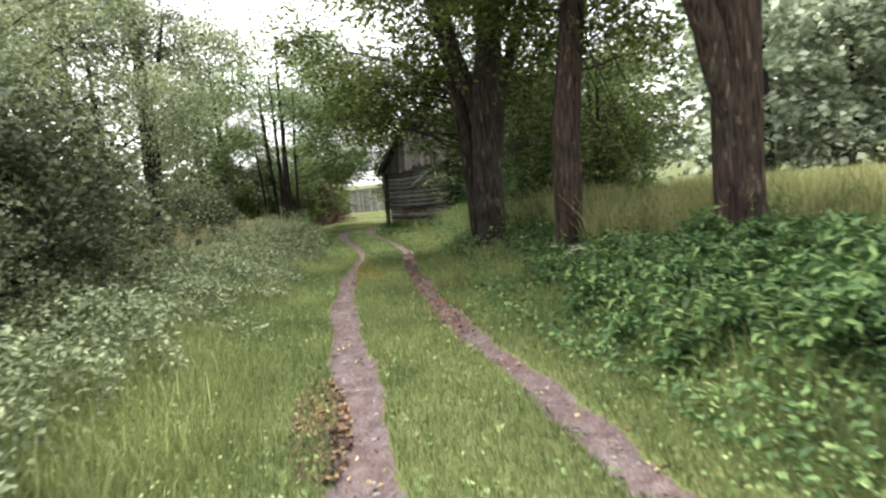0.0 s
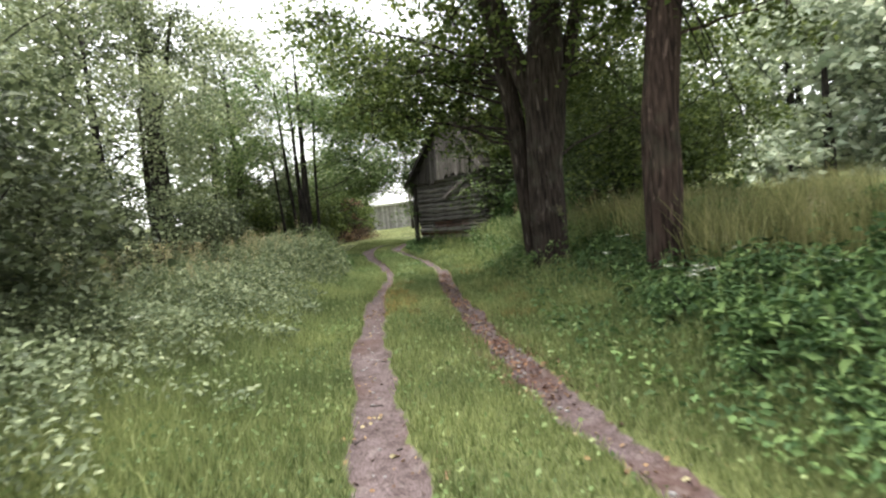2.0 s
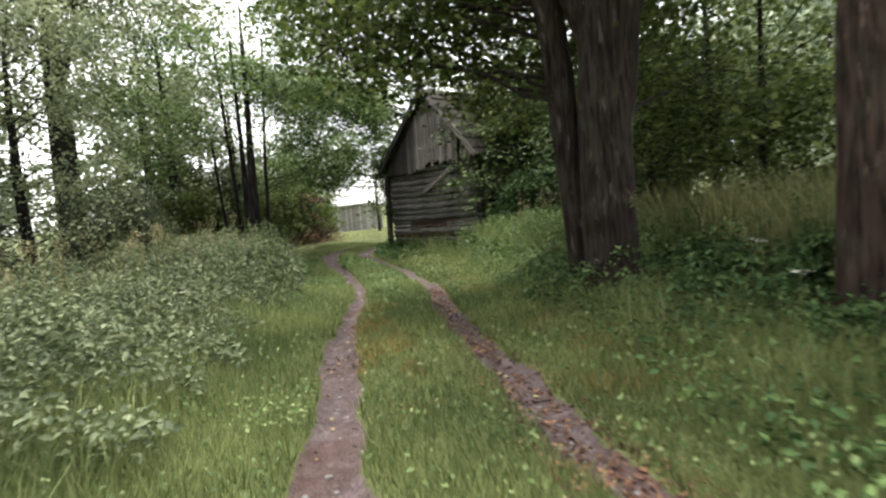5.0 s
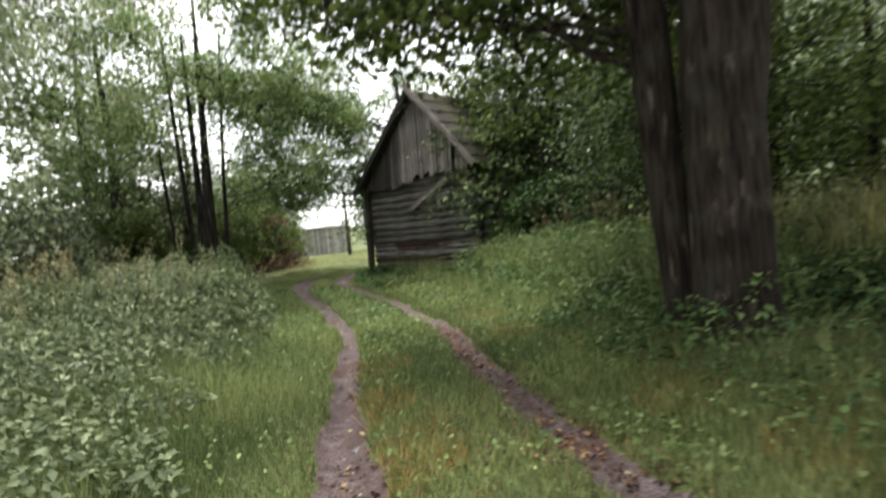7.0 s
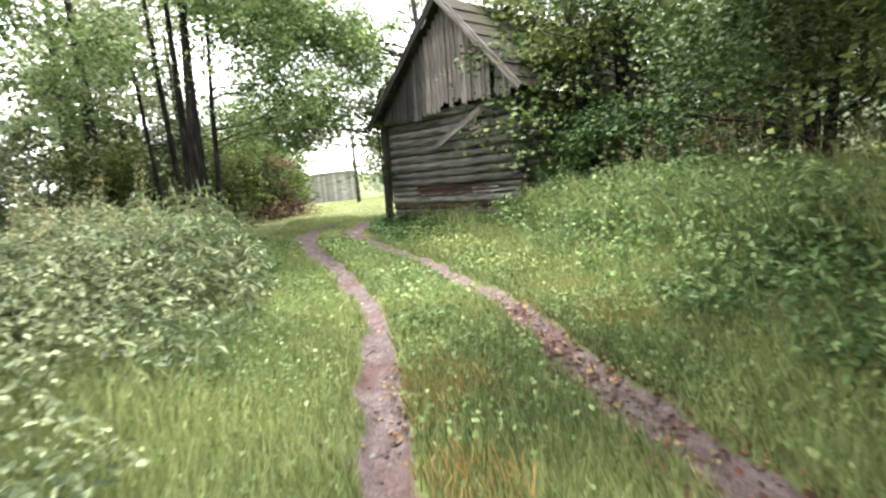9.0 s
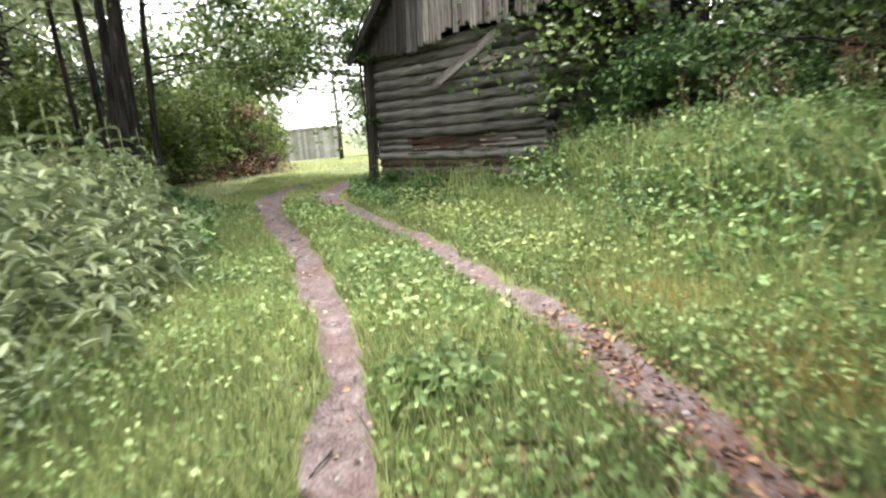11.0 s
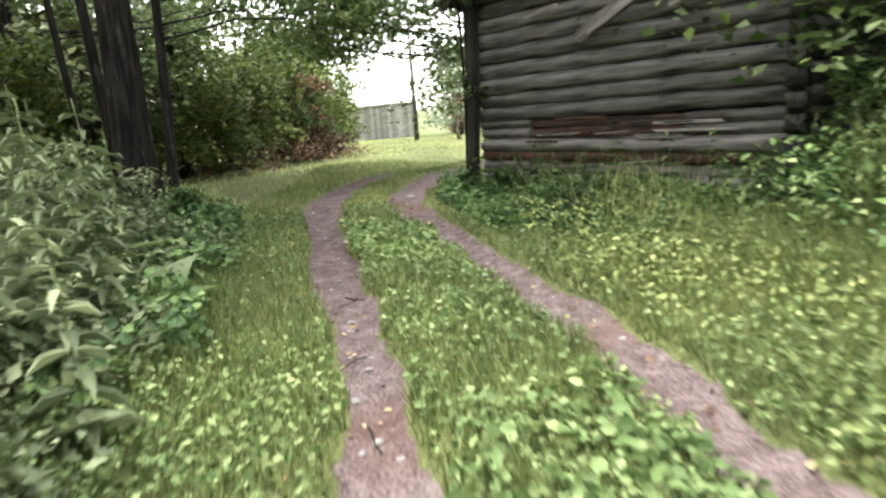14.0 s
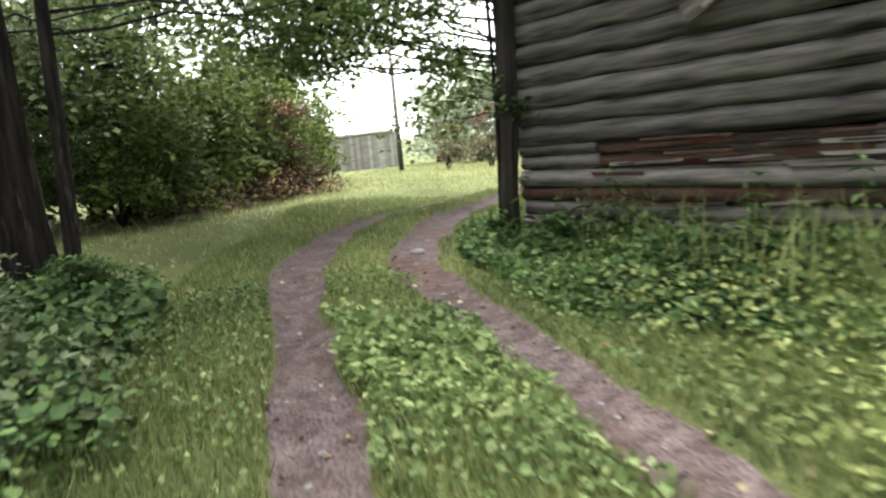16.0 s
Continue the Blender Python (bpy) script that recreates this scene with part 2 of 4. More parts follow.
def mesh_of(name, pieces, mat, parent=None, smooth=True):
    vs, fs = [], []
    for v, f in pieces:
        o = len(vs)
        vs += v
        fs += [tuple(i + o for i in c) for c in f]
    me = bpy.data.meshes.new(name)
    me.from_pydata(vs, [], fs)
    me.materials.append(mat)
    if smooth:
        me.polygons.foreach_set("use_smooth", [True] * len(fs))
    ob = new(name, me)
    ob.parent = parent
    return ob


def plank(a, b, width, thick, side=(0, 0, 1), seed=0, rag=0.0):
    """A slightly warped board from a to b; side: the way its width runs."""
    a, b, r = Vector(a), Vector(b), random.Random(seed)
    d = (b - a).normalized()
    s = (Vector(side) - d * Vector(side).dot(d)).normalized()
    t = d.cross(s)
    vs, fs, n = [], [], 5
    for i in range(n):
        u = i / (n - 1)
        c = a.lerp(b, u) + t * r.uniform(-0.25, 0.25) * thick
        w = width * (1 + r.uniform(-0.05, 0.05)) / 2
        for sw, st in ((-1, -1), (1, -1), (1, 1), (-1, 1)):
            e = d * (r.uniform(-rag, rag) if i in (0, n - 1) else 0)
            vs.append(c + s * sw * w + t * st * thick / 2 + e)
    for i in range(n - 1):
        for k in range(4):
            j = (k + 1) % 4
            fs.append((4 * i + k, 4 * i + j, 4 * i + 4 + j, 4 * i + 4 + k))
    fs += [(3, 2, 1, 0), (4 * n - 4, 4 * n - 3, 4 * n - 2, 4 * n - 1)]
    return vs, fs


# ---- the lie of the land ----
LEFT_RUT = [(-10, 0.6), (0, -0.1), (3.95, -0.57), (6.1, -0.87), (8, -1.17), (9.8, -1.5), (11.9, -1.69), (14, -1.9), (16.1, -2.03), (18.3, -1.97), (20.6, -2.28), (23, -2.72), (25.2, -3.3), (26.8, -3.66), (28.6, -3.8), (30.2, -3.6), (31.5, -3.15), (33, -2.4), (36, 0.2), (46, 7), (80, 24)]
RIGHT_RUT = [(-10, 2.2), (0, 1.65), (3.5, 1.22), (5.7, 0.77), (7.6, 0.42), (9, 0.15), (10.7, -0.06), (13.3, -0.3), (15.4, -0.57), (16.6, -0.62), (18.3, -0.6), (20, -0.84), (21.5, -1.12), (23.5, -1.52), (25.6, -2.1), (27.2, -2.72), (28.4, -2.72), (30, -2.3), (31.7, -1.8), (33.5, -0.9), (38, 2.6), (46, 8.4), (80, 26)]


def rut_x(y, table):
    ys, xs = [r[0] for r in table], [r[1] for r in table]
    return sum(np.interp(y + k, ys, xs) for k in (-1.2, -0.6, 0, 0.6, 1.2)) / 5


def step(a, b, x):
    t = np.clip((x - a) / (b - a), 0, 1)
    return t * t * (3 - 2 * t)


def bent(x, y):
    return x + 0.02 * np.sin(1.9 * y) + 0.018 * np.sin(5.3 * y + 1)


def soil_at(x, y):
    """How bare the ground is: 1 in the ruts."""
    xb = bent(x, y)
    l, r = np.abs(xb - rut_x(y, LEFT_RUT)), np.abs(xb - rut_x(y, RIGHT_RUT))
    wl_ = np.interp(y, (3, 9, 14, 18, 26, 30), (0.2, 0.19, 0.14, 0.085, 0.17, 0.28)) + 0.025 * np.sin(1.8 * y + 2) + 0.02 * np.sin(5.7 * y)
    wr_ = np.interp(y, (3, 9, 14, 26, 30), (0.13, 0.14, 0.14, 0.17, 0.26)) + 0.02 * np.sin(1.7 * y) + 0.02 * np.sin(6.1 * y)
    return np.maximum(1 - step(wl_ - 0.04, wl_ + 0.1, l), 1 - step(wr_ - 0.04, wr_ + 0.1, r))


def height(x, y):
    x, y = np.asarray(x, float), np.asarray(y, float)
    L, R = rut_x(y, LEFT_RUT), rut_x(y, RIGHT_RUT)
    z = 0.28 * step(21, 30, y) + 0.0 * x
    z = z - 0.07 * soil_at(x, y)
    z = z + 0.05 * np.exp(-(((x - (L + R) / 2) / 0.45) ** 2))
    z = z + 0.16 * step(0.4, 2.2, x - R) * (1 - step(30, 60, y)) + 0.14 * step(0.5, 2.5, L - x) * (1 - step(30, 60, y))
    z = z + 0.03 * np.sin(1.3 * x + 0.7 * y) * np.sin(0.9 * y - 0.4 * x) + 0.012 * np.sin(6 * x + 2 * y) * np.sin(5 * y)
    return z - 0.35 * step(9, 30, x) + 0.02 * np.maximum(np.hypot(x, y - 15) - 60, 0)


def grid_lines(a, b, fine_a, fine_b, fine, growth=1.25):
    out = list(np.arange(fine_a, fine_b, fine))
    s, v = fine, out[0]
    while v > a:
        s *= growth
        v -= s
        out.insert(0, v)
    s, v = fine, out[-1]
    while v < b:
        s *= growth
        v += s
        out.append(v)
    return np.array(out)


gx, gy = grid_lines(-900, 900, -5.0, 3.2, 0.07), grid_lines(-900, 900, 1.0, 36, 0.13)
X, Y = np.meshgrid(gx, gy)
ground_mesh = bpy.data.meshes.new("ground")
ny, nx = X.shape
gv = np.stack([X, Y, height(X, Y)], -1).reshape(-1, 3)
ii = (np.arange(ny - 1)[:, None] * nx + np.arange(nx - 1)[None, :]).reshape(-1)
ground_mesh.from_pydata(gv.tolist(), [], np.stack([ii, ii + 1, ii + nx + 1, ii + nx], -1).tolist())
ground_mesh.polygons.foreach_set("use_smooth", [True] * len(ii))
soil_attr = ground_mesh.attributes.new("soil", "FLOAT", "POINT")
soil_attr.data.foreach_set("value", soil_at(X, Y).reshape(-1).astype(np.float32))
ground_mesh.materials.append(SOIL)
tagged(new("ground", ground_mesh), "two bare earth wheel ruts through short green grass", kind="structure")


def scatter(n, x0, x1, y0, y1, keep):
    """n places on the ground in a stretch, kept with the likelihood keep(x, y)."""
    x, y = rng.uniform(x0, x1, n), rng.uniform(y0, y1, n)
    k = rng.uniform(0, 1, n) < keep(x, y)
    x, y = x[k], y[k]
    return np.stack([x, y, height(x, y) - 0.005], -1)


def patches(x, y, f=0.9, s=0.0):
    return 0.5 + 0.5 * np.sin(f * x + 1.7 * np.sin(f * 0.8 * y + s) + s) * np.sin(f * 1.1 * y + 1.3 * np.sin(f * x) + 2 * s)


# ---- trees and shrubs ----
def limb(a, b, r0, r1, seed, n=6, bend=0.12):
    r = random.Random(seed)
    a, b = Vector(a), Vector(b)
    k = (b - a).length * bend * 0.5
    pts = [a.lerp(b, i / n) + (Vector((r.uniform(-k, k), r.uniform(-k, k), r.uniform(-k, k) * 0.4)) if 0 < i < n else Vector()) for i in range(n + 1)]
    return pts, [r0 + (r1 - r0) * i / n for i in range(n + 1)]


def crown_points(blobs, count, spray=0.3, seed=1):
    """Leaf places: sprays on and in uneven clumps. blobs: (x, y, z, radius)."""
    g = np.random.default_rng(seed)
    total = sum(b[3] ** 2 for b in blobs)
    out, tips = [], []
    for bx, by, bz, br in blobs:
        n = int(count * br**2 / total)
        k = max(3, n // 34)
        d = unit(g.normal(0, 1, (k, 3)))
        c = np.array([bx, by, bz]) + d * br * g.uniform(0.35, 1.12, (k, 1)) * (1, 1, 0.8)
        tips += [((bx, by, bz), tuple(q)) for q in c[:: max(1, k // 9)]]
        q = c[g.integers(0, k, n)] + g.normal(0, 1, (n, 3)) * (spray, spray, spray * 0.38)
        q[:, 2] -= 0.5 * ((q[:, 0] - bx) ** 2 + (q[:, 1] - by) ** 2) / (br * 2.2)
        out.append(q)
    return np.concatenate(out), tips


def tree(name, place, stems, blobs, count, leaf, leaf_mat, bark, label, category="tree", spray=0.3, seed=1, group="", ratio=0.7, flat=0.45, twigs=True):
    """stems: lists of (x, y, z, radius) rising from the base; blobs about the same base."""
    base = new(name)
    x, y = place
    base.location = (x, y, float(height(x, y)) - 0.04)
    pieces = []
    for i, s in enumerate(stems):
        pts, rad = [], []
        for (x0, y0, z0, r0), (x1, y1, z1, r1) in zip(s, s[1:]):
            for k in range(4):
                f = k / 4
                pts.append((x0 + (x1 - x0) * f, y0 + (y1 - y0) * f, z0 + (z1 - z0) * f))
                rad.append(r0 + (r1 - r0) * f)
        pts.append(s[-1][:3])
        rad.append(s[-1][3])
        pieces.append(tube(pts, rad, 20 if s[0][3] > 0.15 else 9, 0.14, seed * 3 + i))
    mesh_of("trunk", pieces, bark, base)
    if blobs:
        p, tips = crown_points(blobs, count, spray, seed)
        br = []
        for k, b in enumerate(blobs):
            s = min([q for q in stems if q[0][2] < 1], key=lambda q: (q[-1][0] - b[0]) ** 2 + (q[-1][1] - b[1]) ** 2)
            zt = min(max(b[2] - 0.6 * math.hypot(b[0] - s[-2][0], b[1] - s[-2][1]), 0.78 * b[2]) + 0.35 * math.sin(7.0 * k), s[-1][2] - 0.3)
            j = max(q for q in range(len(s) - 1) if s[q][2] <= zt)
            f = (zt - s[j][2]) / (s[j + 1][2] - s[j][2])
            root = [s[j][q] + f * (s[j + 1][q] - s[j][q]) for q in range(4)]
            pt, rd = limb(root[:3], b[:3], min(root[3] * 0.3, 0.034), 0.01, seed + k)
            br.append(tube(pt, rd, 6))
        if twigs:
            for k, (a, b) in enumerate(tips):
                pt, rd = limb(a, b, 0.016, 0.005, seed + 50 + k, 4)
                br.append(tube(pt, rd, 4))
        mesh_of("branchwork", br, bark, base)["kind"] = "stuff"
        soup("crown", leaves(p, leaf, flat, ratio), LEAF4, leaf_mat, base)
    return tagged(base, label, category, group)


def ball(cx, cy, cz, w, d, h, n, r0, r1, seed):
    g = random.Random(seed)
    return [(cx + g.uniform(-w, w), cy + g.uniform(-d, d), cz + g.uniform(-h, h), g.uniform(r0, r1)) for _ in range(n)]


tree("linden_tree", (1.52, 15.0),
     [[(0.02, 0, -0.2, 0.5), (0.02, 0, 0.15, 0.41), (0.02, 0, 0.6, 0.35), (0.05, 0, 2.2, 0.34), (0.2, 0, 3.6, 0.4), (0.45, 0.1, 6, 0.25), (0.6, 0, 9.5, 0.1)],
      [(0.1, 0.05, 3.0, 0.2), (-0.18, 0.1, 3.9, 0.2), (-0.5, 0.2, 5.0, 0.17), (-0.9, 0.3, 8, 0.07)],
      [(0.3, 0, 3.2, 0.2), (0.75, 0.1, 4.4, 0.14), (1.4, 0.3, 6.4, 0.06)],
      [(-0.16, 0.35, -0.2, 0.25), (-0.25, 0.41, 0.5, 0.185), (-0.32, 0.43, 1.8, 0.175), (-0.37, 0.4, 3.0, 0.185), (-0.62, 0.3, 5.0, 0.17), (-1.4, 0.4, 8, 0.07)]],
     [(-2.2, 0.9, 4.4, 1.05), (-1.5, -1.2, 4.8, 0.9), (-2.9, 3.4, 4.6, 1.2), (-2.4, 1.0, 3.4, 0.7), (-1.5, 1.1, 3.3, 0.7), (-0.6, 1.5, 3.2, 0.7), (-3.3, 1.2, 3.8, 0.8), (-2.0, 1.6, 3.9, 0.8), (-1.1, 1.7, 3.9, 0.8), (-1.9, 1.8, 4.6, 0.9), (-0.9, 2.0, 4.6, 0.9), (0.5, 2.6, 3.8, 0.9), (-1.6, 3.6, 5.2, 1.0), (-0.3, 3.6, 5.0, 1.0), (-3.3, 3.2, 5.3, 1.0), (-4.3, 1.4, 6.0, 1.2), (-4.4, 4.0, 5.8, 1.2), (-2.0, -2.5, 6.0, 1.2), (0.3, -2.2, 5.6, 1.1), (-1.0, 1.0, 5.2, 1.1), (1.6, 1.0, 4.2, 1.1), (1.5, -1.6, 4.6, 1.0), (-2.9, 2.2, 4.9, 1.2), (0.4, 2.2, 4.4, 1.2), (2.6, 2.2, 3.2, 1.0), (1.2, 5, 6.5, 1.4), (2.4, 5, 6.2, 1.3), (0, 5, 6.8, 1.4), (3.4, 4.4, 6.6, 1.3), (1.5, 4.5, 5.0, 1.2), (2.8, 4.5, 4.9, 1.1)] + ball(-0.4, 0.4, 7.6, 3.2, 3.2, 1.9, 14, 1.2, 1.7, 3),
     62000, 0.115, LINDEN, BARK, "old double-stemmed linden with dark furrowed bark beside the track", seed=3)
tree("linden_tree", (2.73, 12.02),
     [[(0, 0, -0.2, 0.36), (0, 0, 0.15, 0.31), (0, 0, 0.6, 0.265), (0.1, 0, 2.5, 0.265), (0.42, 0, 5, 0.235), (0.9, 0.1, 9, 0.1)]],
     [(1.3, 0.3, 4.6, 0.9), (1.6, -0.8, 5.2, 1.0), (-0.9, 0.8, 5.3, 1.0), (2.4, 0.6, 4.2, 0.8)] + ball(0.2, 0.3, 7.4, 2.0, 2.2, 1.6, 10, 1.0, 1.5, 5),
     17000, 0.12, LINDEN, REDBARK, "slim straight linden with reddish brown bark in tall grass", seed=8)
tree("linden_tree", (4.75, 9.45),
     [[(0.05, 0, -0.2, 0.5), (0.05, 0, 0.4, 0.4), (0.05, 0, 1.0, 0.37), (0.12, 0, 3.3, 0.35), (0.3, 0, 6, 0.3), (0.5, 0, 9.5, 0.14)],
      [(-0.1, -0.1, 2.3, 0.14), (-0.2, -0.12, 3.0, 0.21), (-0.36, -0.15, 3.7, 0.22), (-0.54, -0.18, 4.2, 0.21), (-0.56, -0.18, 4.3, 0.16)]],
     ball(0.6, 0.6, 8.2, 2.2, 2.2, 1.4, 9, 1.0, 1.5, 9),
     12000, 0.13, LINDEN, REDBARK, "thick old linden with a sawn-off side stem and ivy-dark foot", seed=12)

# the stand of dark stems on the far verge
tree("alder_tree", (-5.85, 27.0),
     [[(0.0, 0, -0.2, 0.27), (0.0, 0, 0.9, 0.2), (0.05, 0, 2.4, 0.14), (0.15, 0, 4.5, 0.09), (0.25, 0, 8, 0.031)],
      [(-0.15, 0.1, -0.2, 0.2), (-0.22, 0.15, 1.2, 0.12), (-0.2, 0.2, 3.2, 0.075), (-0.2, 0.2, 7, 0.031)],
      [(0.3, 0.1, -0.2, 0.074), (0.4, 0.1, 1.2, 0.062), (0.5, 0.1, 3.2, 0.050), (0.8, 0.1, 7, 0.025)],
      [(-0.5, 0.5, -0.2, 0.081), (-0.55, 0.5, 1.2, 0.068), (-0.65, 0.5, 3.2, 0.062), (-0.8, 0.5, 7, 0.031)],
      [(-1.0, 0.8, -0.2, 0.062), (-1.15, 0.8, 1.8, 0.050), (-1.3, 0.8, 4.2, 0.037)]],
     [(1.4, -0.8, 4.2, 0.9), (1.9, 0.8, 5.2, 1.1), (-1.6, -0.6, 4.6, 1.0), (2.7, -0.4, 5.4, 0.9), (-2.8, 0, 3.8, 1.0), (1.2, 3.6, 3.2, 0.9), (2.2, 4.6, 3.2, 0.85), (2.7, 3.4, 3.8, 0.8), (1.4, 6.4, 3.3, 1.0), (0.2, 3.2, 3.1, 0.9), (1.6, 2.0, 3.9, 0.9), (0.6, 4.8, 4.2, 1.0), (2.6, 6.0, 4.2, 0.9)] + ball(-0.5, 0.2, 6.3, 2.6, 2.0, 1.5, 11, 0.9, 1.4, 15),
     26000, 0.115, HERB, DARKBARK, "clump of slender dark alder stems at the grass edge", seed=15)
willow_blobs = ball(0, 0, 5.9, 2.4, 2.4, 3.8, 24, 1.1, 1.7, 21)
far_stem = [[(0, 0, -0.3, 0.25), (0, 0, 1, 0.19), (0.1, 0, 4, 0.14), (0, 0.1, 8, 0.05)]]
willow = tree("willow_tree", (-11.2, 22.5), far_stem, willow_blobs, 9000, 0.145, WILLOW, DARKBARK, "grey-green willow with a dark trunk behind tall weeds", spray=0.4, seed=22, group="verge trees", twigs=False)
for k, (x, y, s, a) in enumerate(((-9.5, 30.5, 1.0, 40), (-14.5, 27.5, 1.15, 100), (-12.0, 35.0, 1.2, 200), (-9.0, 13.5, 0.8, 160), (-13.5, 16.5, 1.0, 260), (-7.9, 9.2, 0.72, 20), (-12.5, 9.5, 0.9, 310), (-8.2, 34.2, 0.8, 75), (-8.0, 19.0, 0.62, 200))):
    copy_thing(willow, pose(x, y, float(height(x, y)), 0, 0, a) @ Matrix.Scale(s, 4))
tree("poplar_tree", (-11.2, 26.6), [[(0, 0, -0.3, 0.45), (0, 0, 1, 0.38), (0.05, 0, 5, 0.33), (0.1, 0, 8, 0.24), (0, 0.1, 11, 0.08)], [(0.05, 0, 5.4, 0.16), (0.9, -0.3, 7.4, 0.1), (1.5, -0.5, 9.5, 0.04)]],
     ball(-0.3, 0, 9.4, 2.4, 2.4, 1.3, 12, 1.0, 1.6, 81) + ball(-1.6, -1, 6.4, 1.2, 1.6, 1.6, 6, 0.9, 1.3, 82), 9000, 0.13, SALLOW, DARKBARK, "large old poplar with a thick dark trunk behind the verge", seed=83, twigs=False)
dark_tree = tree("bird_cherry_tree", (4.6, 21.5), [[(0, 0, -0.3, 0.16), (0.1, 0, 1.5, 0.12), (0.1, 0.1, 4.5, 0.05)], [(0.2, 0, -0.3, 0.12), (0.6, 0.2, 1.8, 0.09), (1.0, 0.3, 4, 0.04)]],
                 ball(0, 0, 3.4, 1.9, 1.9, 1.5, 13, 0.8, 1.3, 31) + ball(0, 0, 1.7, 2.0, 2.0, 0.4, 5, 0.7, 0.9, 32), 12000, 0.10, DARKLEAF, DARKBARK, "dense dark bird cherry beside the old barn", spray=0.28, seed=33, group="thicket trees", twigs=False)
for k, (x, y, s, a) in enumerate(((-8.6, 31.0, 0.5, 10), (-9.8, 35.0, 0.9, 110), (6.4, 24.5, 1.15, 70), (3.4, 25.2, 1.1, 150), (8.4, 28.5, 1.2, 20), (5.4, 28.5, 1.25, 300))):
    copy_thing(dark_tree, pose(x, y, float(height(x, y)), 0, 0, a) @ Matrix.Scale(s, 4))


def shrub(name, place, w, h, count, leaf, mat, label, seed, group="", ratio=0.6):
    g = random.Random(seed)
    base = new(name)
    base.location = (*place, float(height(*place)) - 0.03)
    pieces, blobs = [], []
    for k in range(9):
        a, q = g.uniform(0, 6.28), g.uniform(0.2, 0.8) * w
        tip = (q * math.cos(a), q * math.sin(a), h * g.uniform(0.45, 0.85))
        pt, rd = limb((g.uniform(-0.1, 0.1), g.uniform(-0.1, 0.1), -0.05), tip, 0.022, 0.006, seed + k, 5)
        pieces.append(tube(pt, rd, 5))
        blobs.append((*tip, g.uniform(0.28, 0.45) * w))
        blobs.append((tip[0] * 1.05, tip[1] * 1.05, tip[2] * 0.45, g.uniform(0.25, 0.4) * w))
    mesh_of("bough", pieces, DARKBARK, base)["kind"] = "stuff"
    p, _ = crown_points(blobs, count, 0.11 * w, seed)
    p = p[p[:, 2] > 0.02]
    soup("foliage", leaves(p, leaf, 0.4, ratio), LEAF4, mat, base)
    return tagged(base, label, "bush", group)


def spread(thing, rows):
    for x, y, s, a in rows:
        copy_thing(thing, pose(x, y, float(height(x, y)) - 0.03, 0, 0, a) @ Matrix.Scale(s, 4))


# dense bushes that flank the start of the walk
spread(shrub("sallow_bush", (-5.6, 6.4), 1.5, 2.8, 6500, 0.085, SALLOW, "tall dense sallow bush crowding the verge", 41, "sallow bushes"),
       [(-5.9, 3.4, 1.15, 60), (-6.5, 8.8, 1.35, 120), (-7.6, 5.2, 1.5, 200), (-7.0, 9.8, 1.7, 330), (-8.6, 7.6, 1.9, 70), (-9.4, 11.6, 1.8, 190), (-7.4, 11.8, 1.35, 250), (-8.0, 15.2, 1.25, 20), (-7.8, 21.5, 1.05, 310), (-9.2, 18.5, 1.4, 80), (-8.8, 24.8, 1.15, 150)])
spread(shrub("elder_bush", (-7.6, 32.5), 1.5, 2.5, 5000, 0.13, LINDEN, "green elder bush at the edge of the clearing", 43, "elder bushes"),
       [(-7.5, 35.2, 1.3, 60), (-7.0, 38.6, 1.5, 130), (-9.6, 35.8, 1.7, 220), (-9.0, 30.0, 1.1, 290), (-8.8, 40.5, 1.9, 10), (-7.0, 42.6, 1.6, 100), (-6.3, 40.4, 1.0, 140), (-6.9, 45.5, 1.3, 50), (-11.5, 33.0, 1.6, 30)])
spread(shrub("dead_bush", (-6.0, 38.4), 0.9, 3.1, 2200, 0.09, BROWNLEAF, "dry reddish-brown dead bush in the thicket", 47), [(-6.9, 40.0, 1.1, 90), (-1.2, 47.5, 0.8, 30), (0.4, 46.0, 0.9, 200)])
spread(shrub("elder_bush", (2.05, 23.7), 1.05, 2.3, 5200, 0.10, DEEPHERB, "leafy green elder leaning on the barn corner", 45, "barn bushes"),
       [(3.2, 22.3, 0.85, 90), (1.45, 23.15, 0.55, 200), (2.9, 24.2, 1.15, 300), (1.75, 24.15, 0.95, 20)])



def brushwood(name, place, w, h, seed):
    """A heap of cut, dead branches with some brown leaves still on."""
    g, base = random.Random(seed), new(name)
    base.location = (*place, float(height(*place)))
    for k in range(26):
        a = Vector((g.uniform(-w, w), g.uniform(-0.6, 0.6), g.uniform(0.02, h * 0.5)))
        b = a + Vector((g.uniform(-0.9, 0.9), g.uniform(-0.7, 0.7), g.uniform(-0.1, h * 0.8)))
        pt, rd = limb(a, b, g.uniform(0.012, 0.03), 0.006, seed + k, 5, 0.3)
        mesh_of("branch", [tube(pt, rd, 5), tube([pt[3], pt[3] + Vector((g.uniform(-0.3, 0.3), g.uniform(-0.3, 0.3), 0.3))], [0.008, 0.003], 4)], DARKBARK, base)
    p, _ = crown_points([(g.uniform(-w, w), g.uniform(-0.5, 0.5), h * 0.35, 0.5) for _ in range(6)], 1500, 0.22, seed)
    p = p[p[:, 2] > 0.02]
    soup("dry_leaves", leaves(p, 0.09, 0.4), LEAF4, BROWNLEAF, base)["kind"] = "stuff"
    return tagged(base, "heap of dead brown branches under the bushes", "brushwood", "brushwood heaps")


